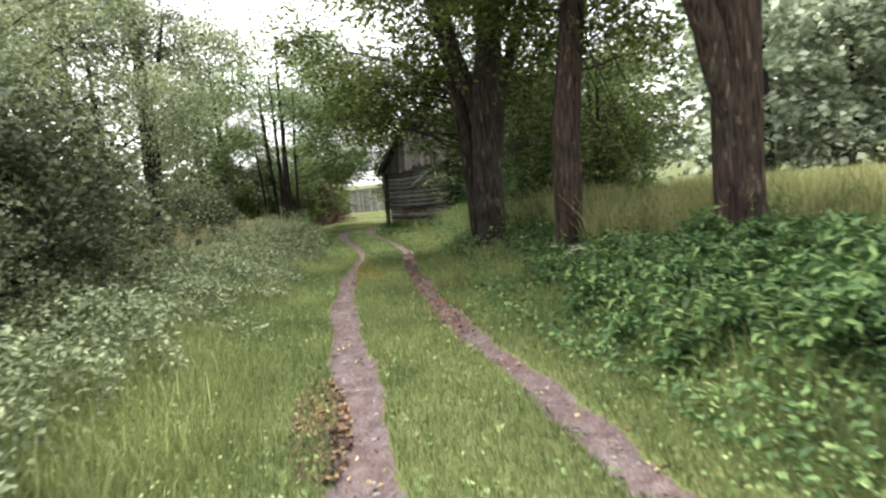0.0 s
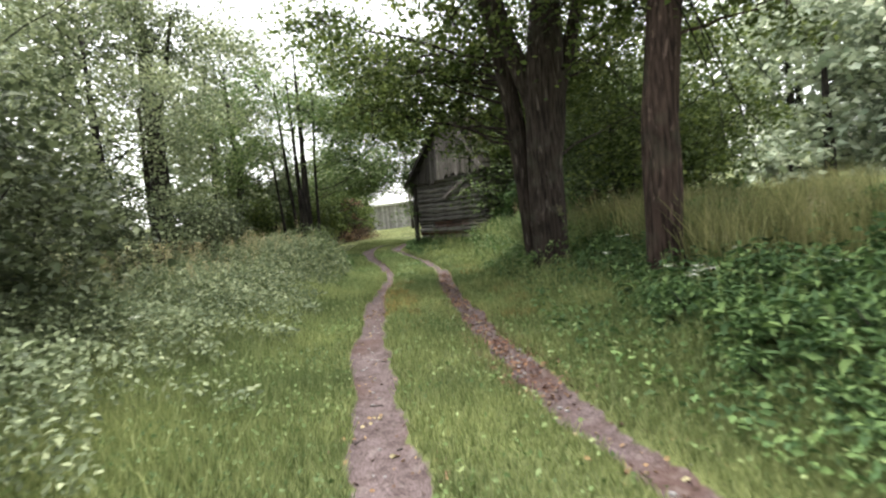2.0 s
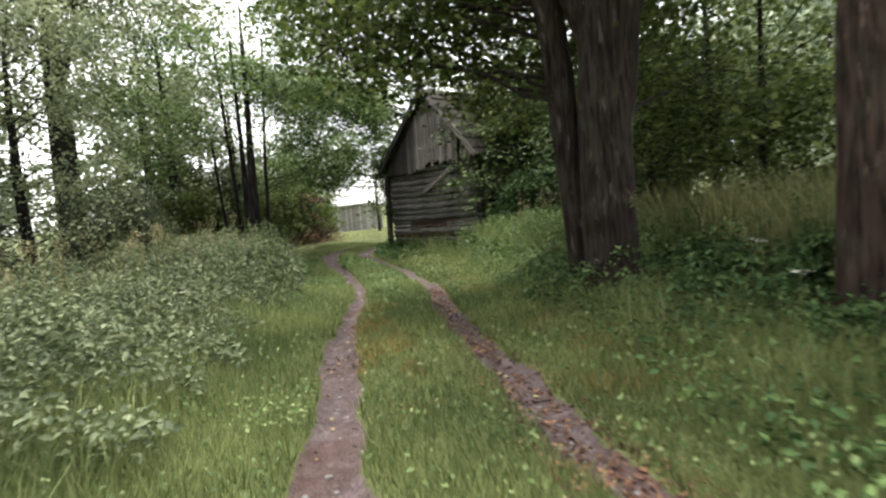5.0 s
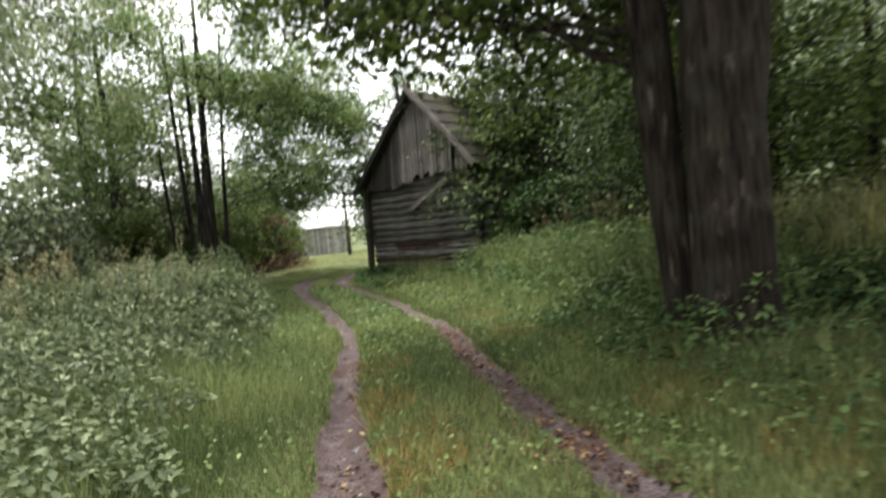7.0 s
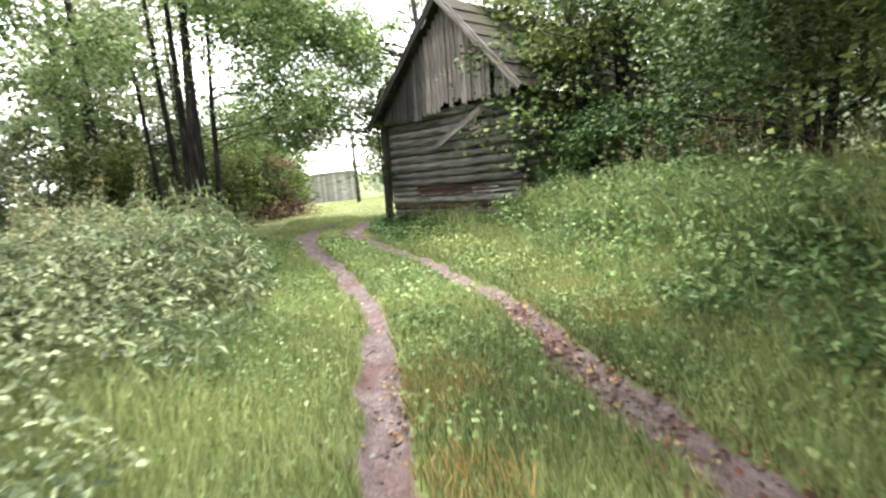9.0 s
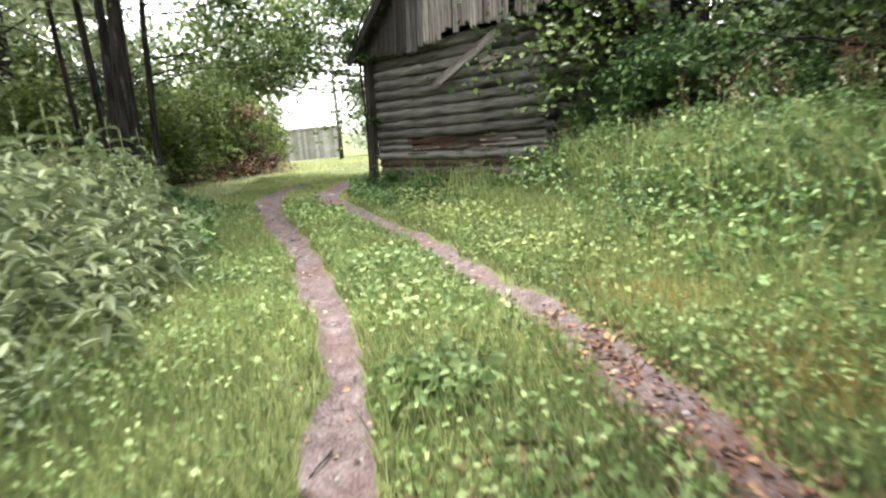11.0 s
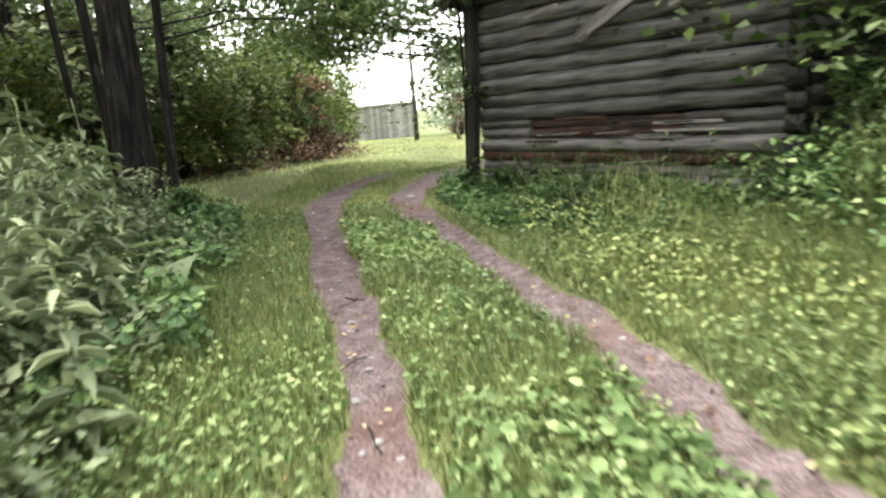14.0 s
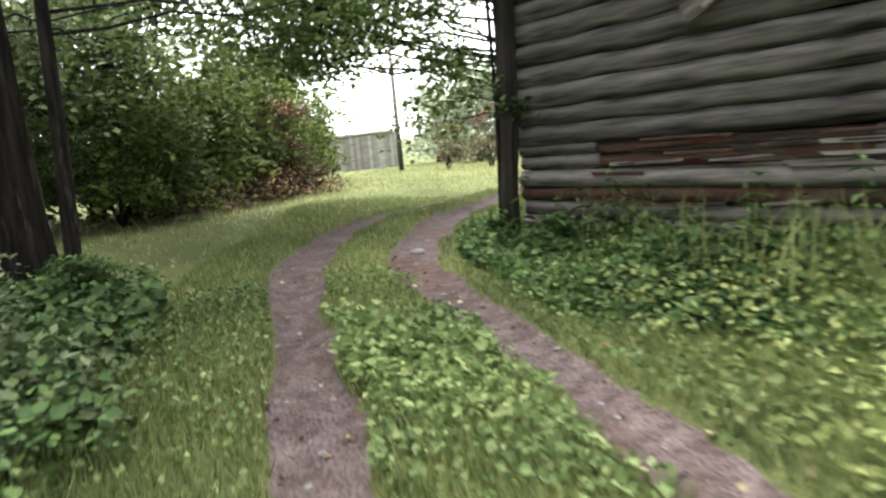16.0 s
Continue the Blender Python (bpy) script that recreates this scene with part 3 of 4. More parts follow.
brushwood("brushwood", (-5.9, 36.4), 1.1, 0.8, 71)
brushwood("brushwood", (-5.6, 38.2), 1.0, 1.0, 72)
brushwood("brushwood", (-6.9, 33.6), 1.0, 0.6, 73)

# clumps on the verges
spread(shrub("meadowsweet_clump", (-5.1, 18.7), 0.9, 1.15, 3600, 0.075, GREYHERB, "grey-green meadowsweet clump with drying heads", 61, "verge clumps", 0.45),
       [(-5.9, 19.6, 1.15, 70), (-4.75, 20.3, 1.0, 150), (-6.2, 17.4, 1.05, 210), (-5.4, 16.0, 0.8, 30), (-4.9, 22.2, 0.95, 100), (-5.5, 23.6, 1.0, 250), (-5.7, 21.6, 1.2, 290), (-4.3, 21.3, 0.6, 330), (-6.1, 13.6, 0.8, 20), (-5.6, 11.2, 0.7, 170), (-6.9, 25.4, 1.0, 60), (-5.2, 25.0, 0.7, 10)])
spread(shrub("raspberry_clump", (4.1, 8.6), 0.8, 0.95, 3000, 0.10, DEEPHERB, "dark green bramble clump at the foot of a linden", 63, "bramble clumps"),
       [(1.9, 13.3, 0.5, 15), (2.35, 12.7, 0.45, 75), (3.1, 13.2, 0.8, 140), (2.1, 11.5, 0.45, 190), (3.4, 11.5, 0.7, 260), (2.6, 14.2, 0.7, 310), (1.5, 12.6, 0.3, 350), (5.2, 8.3, 0.9, 60), (3.3, 7.6, 0.55, 120), (2.5, 8.6, 0.5, 200), (3.3, 12.9, 0.9, 20), (4.6, 13.6, 1.2, 80), (2.6, 15.2, 0.7, 160), (3.6, 16.6, 1.2, 240), (5.4, 16.4, 1.5, 300), (2.2, 10.6, 0.45, 10), (6.4, 11.6, 1.2, 50), (2.9, 19.9, 0.9, 90), (-1.35, 27.0, 0.38, 130), (-1.9, 27.75, 0.42, 230), (-6.3, 26.2, 0.9, 90), (-5.2, 26.6, 0.5, 190), (1.6, 21.6, 0.6, 30)])
tree("maple_tree", (0.2, 34.0), [[(0, 0, -0.3, 0.2), (0, 0, 3, 0.16), (-0.3, 0, 7, 0.07)]],
     [(-1.9, -1, 1.9, 0.35), (-2.1, -1, 2.25, 0.4), (-1.75, -1, 2.45, 0.5), (-2.5, -1, 2.55, 0.35), (-2.9, -1, 2.95, 0.4), (-3.4, -1, 3.1, 0.4), (-3.3, -1, 3.6, 0.5), (-2.0, -1, 2.75, 0.5), (-2.4, -1, 3.3, 0.6), (-1.9, -1, 3.6, 0.7), (-3.0, -1, 4.0, 0.7), (-3.7, -1, 4.6, 0.8), (-2.4, -1, 4.7, 0.9), (-1.7, -1.2, 4.7, 0.9), (-4.2, -1, 5.7, 0.9), (-2.8, -0.5, 5.9, 1.0), (-5.0, -1, 3.4, 0.6), (-4.4, -1, 3.1, 0.6), (-3.8, -1, 3.3, 0.6), (-4.9, -1, 4.0, 0.8), (-4.1, -1, 3.9, 0.8), (-3.2, -1, 3.6, 0.8), (-5.6, -1, 4.6, 0.9), (-4.8, -1, 5.2, 0.9), (-5.3, -1, 2.9, 0.6), (-4.75, -1, 2.75, 0.55), (-4.2, -1, 2.8, 0.5), (-3.6, -1, 2.95, 0.5), (-2.3, -1, 1.8, 0.4), (-2.0, -1, 1.5, 0.35)] + ball(-3.4, -0.5, 6.2, 1.6, 1.2, 1.3, 9, 0.8, 1.1, 73) + ball(-2, 0, 7.2, 2.6, 1.4, 1.0, 7, 0.9, 1.3, 71), 32000, 0.12, HERB, DARKBARK,
     "light green maple whose crown hangs over the lane behind the barn", seed=72, twigs=False)
tree("maple_tree", (3.6, 24.4), [[(0, 0, -0.3, 0.12), (-0.2, 0.1, 2, 0.09), (-0.6, 0.5, 4.6, 0.04)]],
     [(-2.5, 1.9, 4.5, 0.45), (-2.2, 1.3, 4.0, 0.45), (-2.9, 2.6, 5.1, 0.5), (-2.0, 0.7, 3.4, 0.45), (-1.75, 1.4, 3.75, 0.6), (-1.3, 0.9, 3.5, 0.65), (-1.9, 2.2, 4.4, 0.7), (-0.9, 2.0, 4.3, 0.8), (-0.7, 1.0, 3.9, 0.8), (-2.1, 3.0, 5.1, 0.8), (-1.2, 2.6, 5.2, 0.9), (0.2, 0.6, 4.2, 0.9), (0.3, 1.8, 5.4, 1.0), (-0.6, 1.2, 5.6, 0.9)],
     9000, 0.12, LINDEN, DARKBARK, "maple spreading over the mossy barn roof", seed=78, twigs=False)
tree("young_maple", (4.9, 17.2), [[(0, 0, -0.3, 0.09), (0, 0, 2, 0.07), (0.1, 0, 4.6, 0.03)]],
     ball(0, 0, 3.2, 1.5, 1.5, 1.6, 13, 0.6, 1.0, 75), 6000, 0.12, LINDEN, DARKBARK, "young maple with fresh green leaves behind the linden", seed=76, twigs=False, group="young maples")
for x, y, k, a in ((5.6, 20.2, 1.25, 80),):
    copy_thing(bpy.data.objects["young_maple"], pose(x, y, float(height(x, y)), 0, 0, a) @ Matrix.Scale(k, 4))

# far line of trees beyond the meadow; haze painted into their leaf colour
far_tree = tree("field_tree", (23, 41), [[(0, 0, -0.3, 0.4), (0, 0, 3, 0.3), (0, 0, 9, 0.1)]], ball(0, 0, 6.6, 3.4, 3.4, 4.6, 20, 2.0, 3.0, 51), 3600, 0.62, HAZYLEAF, DARKBARK,
                "broad tree across the meadow, haze painted into its leaves", spray=0.8, seed=52, group="field trees", twigs=False)
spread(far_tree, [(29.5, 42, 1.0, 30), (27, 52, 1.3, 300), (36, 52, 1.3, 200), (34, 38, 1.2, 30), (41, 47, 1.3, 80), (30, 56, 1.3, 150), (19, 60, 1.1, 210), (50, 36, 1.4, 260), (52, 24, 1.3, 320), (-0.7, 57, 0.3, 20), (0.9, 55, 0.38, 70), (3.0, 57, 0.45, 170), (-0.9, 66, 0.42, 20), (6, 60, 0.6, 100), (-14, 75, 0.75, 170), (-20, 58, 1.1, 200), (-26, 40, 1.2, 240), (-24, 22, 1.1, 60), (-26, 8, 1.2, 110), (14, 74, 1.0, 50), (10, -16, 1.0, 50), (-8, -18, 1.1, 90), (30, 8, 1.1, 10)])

# ---- the log barn ----
CORNER = Vector((-1.615, 27.816, 0.0))
ALONG = Vector((0.656, -0.755, 0.0)).normalized()
BACK = Vector((0.755, 0.656, 0.0)).normalized()
WIDE, DEEP, SILL = 4.0, 5.2, 0.28
barn = tagged(new("log_barn"), "grey weathered log barn with sagging plank gable, overgrown at its foot", "barn")


def at(u, v, z):
    return CORNER + ALONG * u + BACK * v + Vector((0, 0, z))


def own_part(name, piece, a, b, mat, parent, smooth=True, label=""):
    """One part whose own x runs from a to b, so that its grain does too."""
    a, b = Vector(a), Vector(b)
    m = Matrix.Translation(a) @ (b - a).to_track_quat("X", "Z").to_matrix().to_4x4()
    inv = m.inverted()
    ob = mesh_of(name, [([inv @ Vector(v) for v in piece[0]], piece[1])], mat, parent, smooth)
    ob.matrix_local = m
    return tagged(ob, label)


def log(a, b, r, mat, seed, sag=0.0):
    a, b, g = Vector(a), Vector(b), random.Random(seed)
    n = 14
    pts = [a.lerp(b, i / n) + Vector((0, 0, g.uniform(-0.008, 0.008) - sag * math.sin(math.pi * i / n))) for i in range(n + 1)]
    t = g.choice((-1, 1)) * 0.1
    rad = [r * (1 + t * (i / n - 0.5)) * (1 + g.uniform(-0.03, 0.03)) for i in range(n + 1)]
    return own_part("log", tube(pts, rad, 12, 0.12, seed), a, b, mat, barn)


def rough_log(u0, u1, z0, z1, r, mat, seed, v=0.0, dip=0.0):
    """A log of the front wall: lumpy and tapered, its end heights z0 and z1."""
    g = random.Random(seed)
    n, a, b = 22, at(u0, v, z0), at(u1, v, z1)
    pts = [a.lerp(b, i / n) + Vector((0, 0, 0.012 * noise.noise((i * 0.5, seed, 0)) - dip * math.sin(math.pi * i / n))) for i in range(n + 1)]
    t = g.choice((-1, 1)) * 0.12
    rad = [r * (1 + t * (i / n - 0.5) + 0.08 * noise.noise((i * 0.4, seed, 5))) for i in range(n + 1)]
    return own_part("log", tube(pts, rad, 14, 0.16, seed), a, b, mat, barn)


# heights of the joints between the front logs, from the sill up
JOINTS = (0.26, 0.41, 0.54, 0.67, 0.79, 0.945, 1.07, 1.19, 1.36, 1.54, 1.72, 1.91, 2.10, 2.29, 2.47, 2.66, 2.84)
for i, (z0, z1) in enumerate(zip(JOINTS, JOINTS[1:])):
    zc, r_ = (z0 + z1) / 2, (z1 - z0) / 2 + 0.006
    tilt = -0.05 if 0 < i < 6 else 0.0
    if i in (5, 6):
        # the rotten stretch: the logs have crumbled back between sound ends
        rough_log(0.18, 1.0, zc + 0.03, zc + 0.02, r_, LOG, 60 + i)
        rough_log(0.9, 3.1, zc + 0.01, zc - 0.02, r_ * 0.86, REDLOG, 260 + i, 0.055)
        rough_log(3.0, WIDE - 0.02, zc - 0.02, zc - 0.02, r_, LOG, 280 + i)
    else:
        rough_log(0.18, WIDE - 0.02, zc - tilt / 2, zc + tilt / 2, r_ * (1.04 if i == 4 else 1.0), REDLOG if i == 3 else (PALELOG if i in (0, 1, 2, 4) else LOG), 60 + i, -0.02 if i == 4 else 0.015 * (-1) ** i, 0.02 if i < 3 else 0.0)
for i in range(13):
    z = SILL + 0.1 + i * 0.195
    log(at(WIDE, 0.12, z + 0.1), at(WIDE, DEEP + 0.2, z + 0.1), 0.1, LOG, 90 + i)
    log(at(0.2, 0.12, z + 0.1), at(0.2, DEEP + 0.2, z + 0.1), 0.1, LOG, 120 + i)
    log(at(-0.05, DEEP, z), at(WIDE + 0.2, DEEP, z), 0.1, LOG, 150 + i)
    # the cut ends of the cross logs show at the right corner
    rough_log(WIDE - 0.02, WIDE + 0.13, z + 0.05, z + 0.05, 0.088, DARKLOG, 400 + i, -0.03)
a, b = at(0.085, -0.17, 0.1), at(0.2, -0.17, 2.85)
own_part("corner_post", plank(a, b, 0.17, 0.1, ALONG, 5), a, b, DARKWOOD, barn, False, "dark upright corner post")
# split slivers standing off the rotten logs
for k in range(34):
    g = random.Random(700 + k)
    u0, z0 = g.uniform(0.8, 3.0), g.choice((0.945, 1.0, 1.07, 1.13, 1.19, 0.67, 0.54)) + g.uniform(-0.02, 0.02)
    a, b = at(u0, -0.1 - g.uniform(0, 0.02), z0), at(u0 + g.uniform(0.25, 0.9), -0.1, z0 + g.uniform(-0.015, 0.02))
    own_part("splinter", plank(a, b, g.uniform(0.012, 0.035), 0.012, (0, 0, 1), k, 0.03), a, b, g.choice((BOARD, REDLOG, REDLOG, DARKWOOD)), barn, False)

APEX_U, APEX_Z, LFOOT, RFOOT = 2.5, 5.02, (0.02, 2.66), (4.42, 2.92)


def roof_z(u):
    return APEX_Z - (APEX_U - u) * (APEX_Z - LFOOT[1]) / (APEX_U - LFOOT[0]) if u < APEX_U else APEX_Z - (u - APEX_U) * (APEX_Z - RFOOT[1]) / (RFOOT[0] - APEX_U)


wood_rng = random.Random(31)
u, k = 0.2, 0
while u < 4.25:
    w = wood_rng.uniform(0.1, 0.15)
    lo = 2.62 + 0.075 * u + 0.05 * math.sin(3 * u) + wood_rng.uniform(-0.07, 0.05)
    hi = roof_z(u) - 0.07
    if hi - lo > 0.1 and not 3.6 < u < 3.74:
        # board colour steps from dark to grey to pale, left to right
        a, b = at(u, -0.29 - wood_rng.uniform(0, 0.035), lo), at(u, -0.22, hi)
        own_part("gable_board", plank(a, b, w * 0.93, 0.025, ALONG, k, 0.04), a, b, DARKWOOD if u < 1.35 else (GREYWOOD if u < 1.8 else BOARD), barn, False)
    u += w
    k += 1
# the beam that the gable boards are nailed to
a, b = at(0.15, -0.14, 2.93), at(4.15, -0.14, 3.02)
own_part("tie_beam", plank(a, b, 0.16, 0.1, (0, 0, 1), 17), a, b, DARKWOOD, barn, False, "dark squared beam")
for end, side in ((LFOOT, -1), (RFOOT, 1)):
    n = 13
    for i in range(n):
        f0, f1 = i / n, (i + 0.96) / n
        ua, za = APEX_U + (end[0] - APEX_U) * f0, APEX_Z + (end[1] - APEX_Z) * f0
        ub, zb = APEX_U + (end[0] - APEX_U) * f1, APEX_Z + (end[1] - APEX_Z) * f1
        um, zm = (ua + ub) / 2, (za + zb) / 2 + 0.03 * (i % 2)
        a, b = at(um, -0.44 + wood_rng.uniform(-0.07, 0.07), zm), at(um, DEEP + 0.4, zm - 0.1)
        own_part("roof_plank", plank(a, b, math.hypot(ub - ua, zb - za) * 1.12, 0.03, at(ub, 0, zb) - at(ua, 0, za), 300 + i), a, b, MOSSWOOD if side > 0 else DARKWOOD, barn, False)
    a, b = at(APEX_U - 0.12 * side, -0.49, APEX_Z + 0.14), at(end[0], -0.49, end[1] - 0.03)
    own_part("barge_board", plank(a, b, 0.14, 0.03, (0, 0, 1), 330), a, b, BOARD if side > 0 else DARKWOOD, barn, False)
# boards that have slipped down across the front wall
for a, b, w in (((1.9, -0.2, 2.05), (3.42, -0.36, 2.68), 0.16), ((2.05, -0.24, 2.07), (3.1, -0.34, 2.5), 0.06), ((2.9, -0.2, 2.3), (3.45, -0.3, 2.36), 0.09), ((3.0, -0.26, 2.18), (3.32, -0.32, 2.26), 0.06), ((1.15, -0.2, 2.36), (1.7, -0.28, 2.4), 0.05)):
    pa, pb = at(*a), at(*b)
    own_part("slipped_board", plank(pa, pb, w, 0.028, (0, 0, 1), 340, 0.05), pa, pb, BOARD, barn, False, "broken grey board hanging aslant")


def creeper(name, places, count, size, mat, label, seed):
    """Leaves that hang in clumps from a stem run along the given places (u, v, z on the barn)."""
    base = new(name)
    base.location = at(*places[0])
    pts = [at(*p) - at(*places[0]) for p in places]
    mesh_of("stem", [tube(pts, [0.018] * len(pts), 6)], DARKBARK, base)
    p, _ = crown_points([(q.x, q.y, q.z, 0.26) for q in pts[1:]], count, 0.1, seed)
    soup("foliage", leaves(p, size, 0.3, 0.7), LEAF4, mat, base)["kind"] = "stuff"
    return tagged(base, label, "climbing plant")


creeper("creeper", [(0.02, -0.23, 0.25), (0.08, -0.23, 1.6), (0.1, -0.28, 2.75), (0.1, -0.4, 2.95), (0.32, -0.42, 3.2), (0.5, -0.42, 3.45), (0.75, -0.4, 3.6)], 900, 0.075, DARKLEAF, "dark creeper clinging to the corner and eave of the barn", 801)

# ---- far end of the lane ----
shed = tagged(new("shed"), "low pale grey board shed with a flat roof across the meadow", "shed")
shed.location = (-6.4, 63, float(height(-6.4, 63)))
for i in range(30):
    x = -3 + i * 0.2
    mesh_of("wall_board", [plank((x, 0, 0), (x, 0, 2.2), 0.195, 0.03, (1, 0, 0), i)], PALEBOARD, shed, False)
mesh_of("roof", [plank((-3.1, 1.5, 2.3), (2.6, 1.5, 2.3), 3.6, 0.12, (0, 1, 0), 3)], PALEBOARD, shed, False)
for x in (-2.95, 2.75):
    mesh_of("side_wall", [plank((x, 1.5, 0), (x, 1.5, 2.2), 3.0, 0.05, (0, 1, 0), 3)], PALEBOARD, shed, False)
pole = tagged(new("utility_pole"), "tall thin wooden pole with a short cross arm", "pole")
pole.location = (-3.25, 52, float(height(-3.25, 52)))
# pale upper length, with a thicker dark length below
mesh_of("shaft", [tube([(0, 0, 1.9), (0, 0, 4), (0, 0, 6.0)], [0.1, 0.095, 0.085], 10)], BOARD, pole)
mesh_of("stub_post", [tube([(0.02, -0.17, -0.3), (0.02, -0.17, 1.2), (0.02, -0.17, 2.3)], [0.12, 0.115, 0.1], 10)], DARKWOOD, pole)
mesh_of("cross_arm", [plank((-0.1, -0.1, 5.85), (1.1, -0.1, 5.85), 0.12, 0.1, (0, 0, 1), 8)], BOARD, pole, False)


# ---- grass and herbs ----
def away(x, y):
    """Metres out from the nearer rut, on the outer side; negative between the ruts."""
    return np.maximum(x - rut_x(y, RIGHT_RUT), rut_x(y, LEFT_RUT) - x)


def not_barn(x, y):
    dx, dy = x - CORNER.x, y - CORNER.y
    uu, vv = dx * ALONG.x + dy * ALONG.y, dx * BACK.x + dy * BACK.y
    return ~((uu > 0.0) & (uu < WIDE + 0.15) & (vv > -0.12) & (vv < DEEP))


p = scatter(350000, -4.8, 3.0, 1.8, 34, lambda x, y: (soil_at(x, y) < 0.35) * not_barn(x, y) * np.clip(1.15 - 0.12 * np.maximum(away(x, y), 0) - 0.012 * np.maximum(y - 22, 0), 0.1, 1))
d = away(p[:, 0], p[:, 1])
tall = 0.075 + 0.02 * step(13, 16, p[:, 1]) + 0.06 * patches(p[:, 0], p[:, 1], 1.5) + 0.15 * step(0.4, 1.7, d) * (1 - 0.6 * step(24, 28, p[:, 1]) * (p[:, 0] < -2))
tall = tall * (1 - 0.55 * step(23, 25.5, p[:, 1]))
tagged(soup("grass", blades(p, tall, 0.011, 0.35, True), SHORT, GRASS), "short green grass along and between the ruts", "grass", kind="stuff")
p = scatter(52000, -8, 8, 3, 27, lambda x, y: (away(x, y) > 1.2) * not_barn(x, y) * 0.9 * (1 - 0.97 * (x < -1.5) * step(22.5, 24.5, y)))
tagged(soup("tall_grass", blades(p, 0.32 + 0.25 * patches(p[:, 0], p[:, 1], 0.8, 1.0), 0.01, 0.4), BLADE, GRASS), "unmown tall grass on both verges", "grass", kind="stuff")
p = scatter(18000, 0.6, 5.0, 15.5, 23.5, lambda x, y: (x - rut_x(y, RIGHT_RUT) > 1.9) * not_barn(x, y))
tagged(soup("tall_grass", blades(p, 1.0, 0.01, 0.35), BLADE, GRASS), "waist-high grass mound beside the barn", "grass", kind="stuff")
p = scatter(26000, 2.9, 9.5, 10.6, 19, lambda x, y: step(2.6, 3.4, x - rut_x(y, RIGHT_RUT)) * (0.35 + 0.65 * patches(x, y, 1.3, 7)))
tagged(soup("field_grass", blades(p, 1.15 + 0.3 * patches(p[:, 0], p[:, 1], 1.0, 2.0), 0.016, 0.25), BLADE, REED), "shoulder-high olive field grass behind the lindens", "grass", kind="stuff")
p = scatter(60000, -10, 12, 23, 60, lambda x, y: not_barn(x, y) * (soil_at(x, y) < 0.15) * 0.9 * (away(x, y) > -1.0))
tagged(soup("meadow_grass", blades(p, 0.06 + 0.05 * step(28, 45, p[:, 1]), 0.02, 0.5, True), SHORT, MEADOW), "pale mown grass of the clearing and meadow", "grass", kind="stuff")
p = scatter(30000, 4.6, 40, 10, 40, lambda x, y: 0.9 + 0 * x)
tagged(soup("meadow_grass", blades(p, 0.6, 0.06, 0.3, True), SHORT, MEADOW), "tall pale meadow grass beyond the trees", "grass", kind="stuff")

p = scatter(250000, -4.4, 3.2, 2, 27, lambda x, y: (soil_at(x, y) < 0.25) * not_barn(x, y) * (0.12 + 0.8 * patches(x, y, 1.3, 0.5) ** 2) * (0.35 + 0.65 * step(14, 18, y)))
p[:, 2] += rng.uniform(0.02, 0.12, len(p)) + 0.1 * step(0.5, 1.5, away(p[:, 0], p[:, 1]))
tagged(soup("low_herbs", leaves(p, 0.044, 0.35, 0.7), LEAF4, HERB), "low broad-leaved plants in the turf", "plants", kind="stuff")
p = scatter(60000, -1.4, 3.2, 14, 26, lambda x, y: step(19, 21.5, y) * (x - rut_x(y, RIGHT_RUT) > 0.25) * not_barn(x, y) * (x - rut_x(y, RIGHT_RUT) < 2.6) * (0.2 + 0.8 * patches(x, y, 1.1, 2.0)))
p[:, 2] += rng.uniform(0.03, 0.2, len(p))
tagged(soup("ground_elder", leaves(p, 0.048, 0.35, 0.7, True), LEAF6, YELLOWHERB), "yellow-green ground elder beside the track", "plants", kind="stuff")


p = scatter(90000, -4.2, 1.0, 11, 26.5, lambda x, y: (soil_at(x, y) < 0.2) * not_barn(x, y) * (away(x, y) < -0.12) * np.maximum((patches(x, y, 1.7, 3.3) > 0.6) * step(18.5, 21, y) * 0.45, np.hypot(x + 1.6, (y - 18.1) * 0.8) < 0.28))
p[:, 2] += rng.uniform(0.02, 0.13, len(p))
tagged(soup("turf_herbs", leaves(p, 0.065, 0.4, 0.75, True), LEAF6, HERB), "clumps of broad fresh green leaves in the middle strip", "plants", kind="stuff")


def leaf_bank(name, n, x0, x1, y0, y1, keep, top, size, mat, label, ratio=0.55):
    q = scatter(n, x0, x1, y0, y1, keep)
    t = top(q[:, 0], q[:, 1])
    q[:, 2] += t * rng.uniform(0.05, 1, len(q)) ** 0.6
    tagged(soup(name, leaves(q, size, 0.45, ratio), LEAF4, mat), label, "plants", kind="stuff")


leaf_bank("weed_bank", 112000, -8.0, -2.2, 2, 25, lambda x, y: (rut_x(y, LEFT_RUT) - x > 0.85 + (1.3 - 0.7 * step(16, 18, y)) * patches(x, y, 2.3, 1) + 0.5 * (1 - step(6, 9, y))) * (0.35 + 0.65 * patches(x, y, 1.4, 3)),
          lambda x, y: 0.25 + 0.75 * step(0.9, 3.0, rut_x(y, LEFT_RUT) - x) * (0.5 + 0.7 * patches(x, y, 1.1, 1)), 0.078, GREYHERB, "knee-high grey-green weeds on the verge")
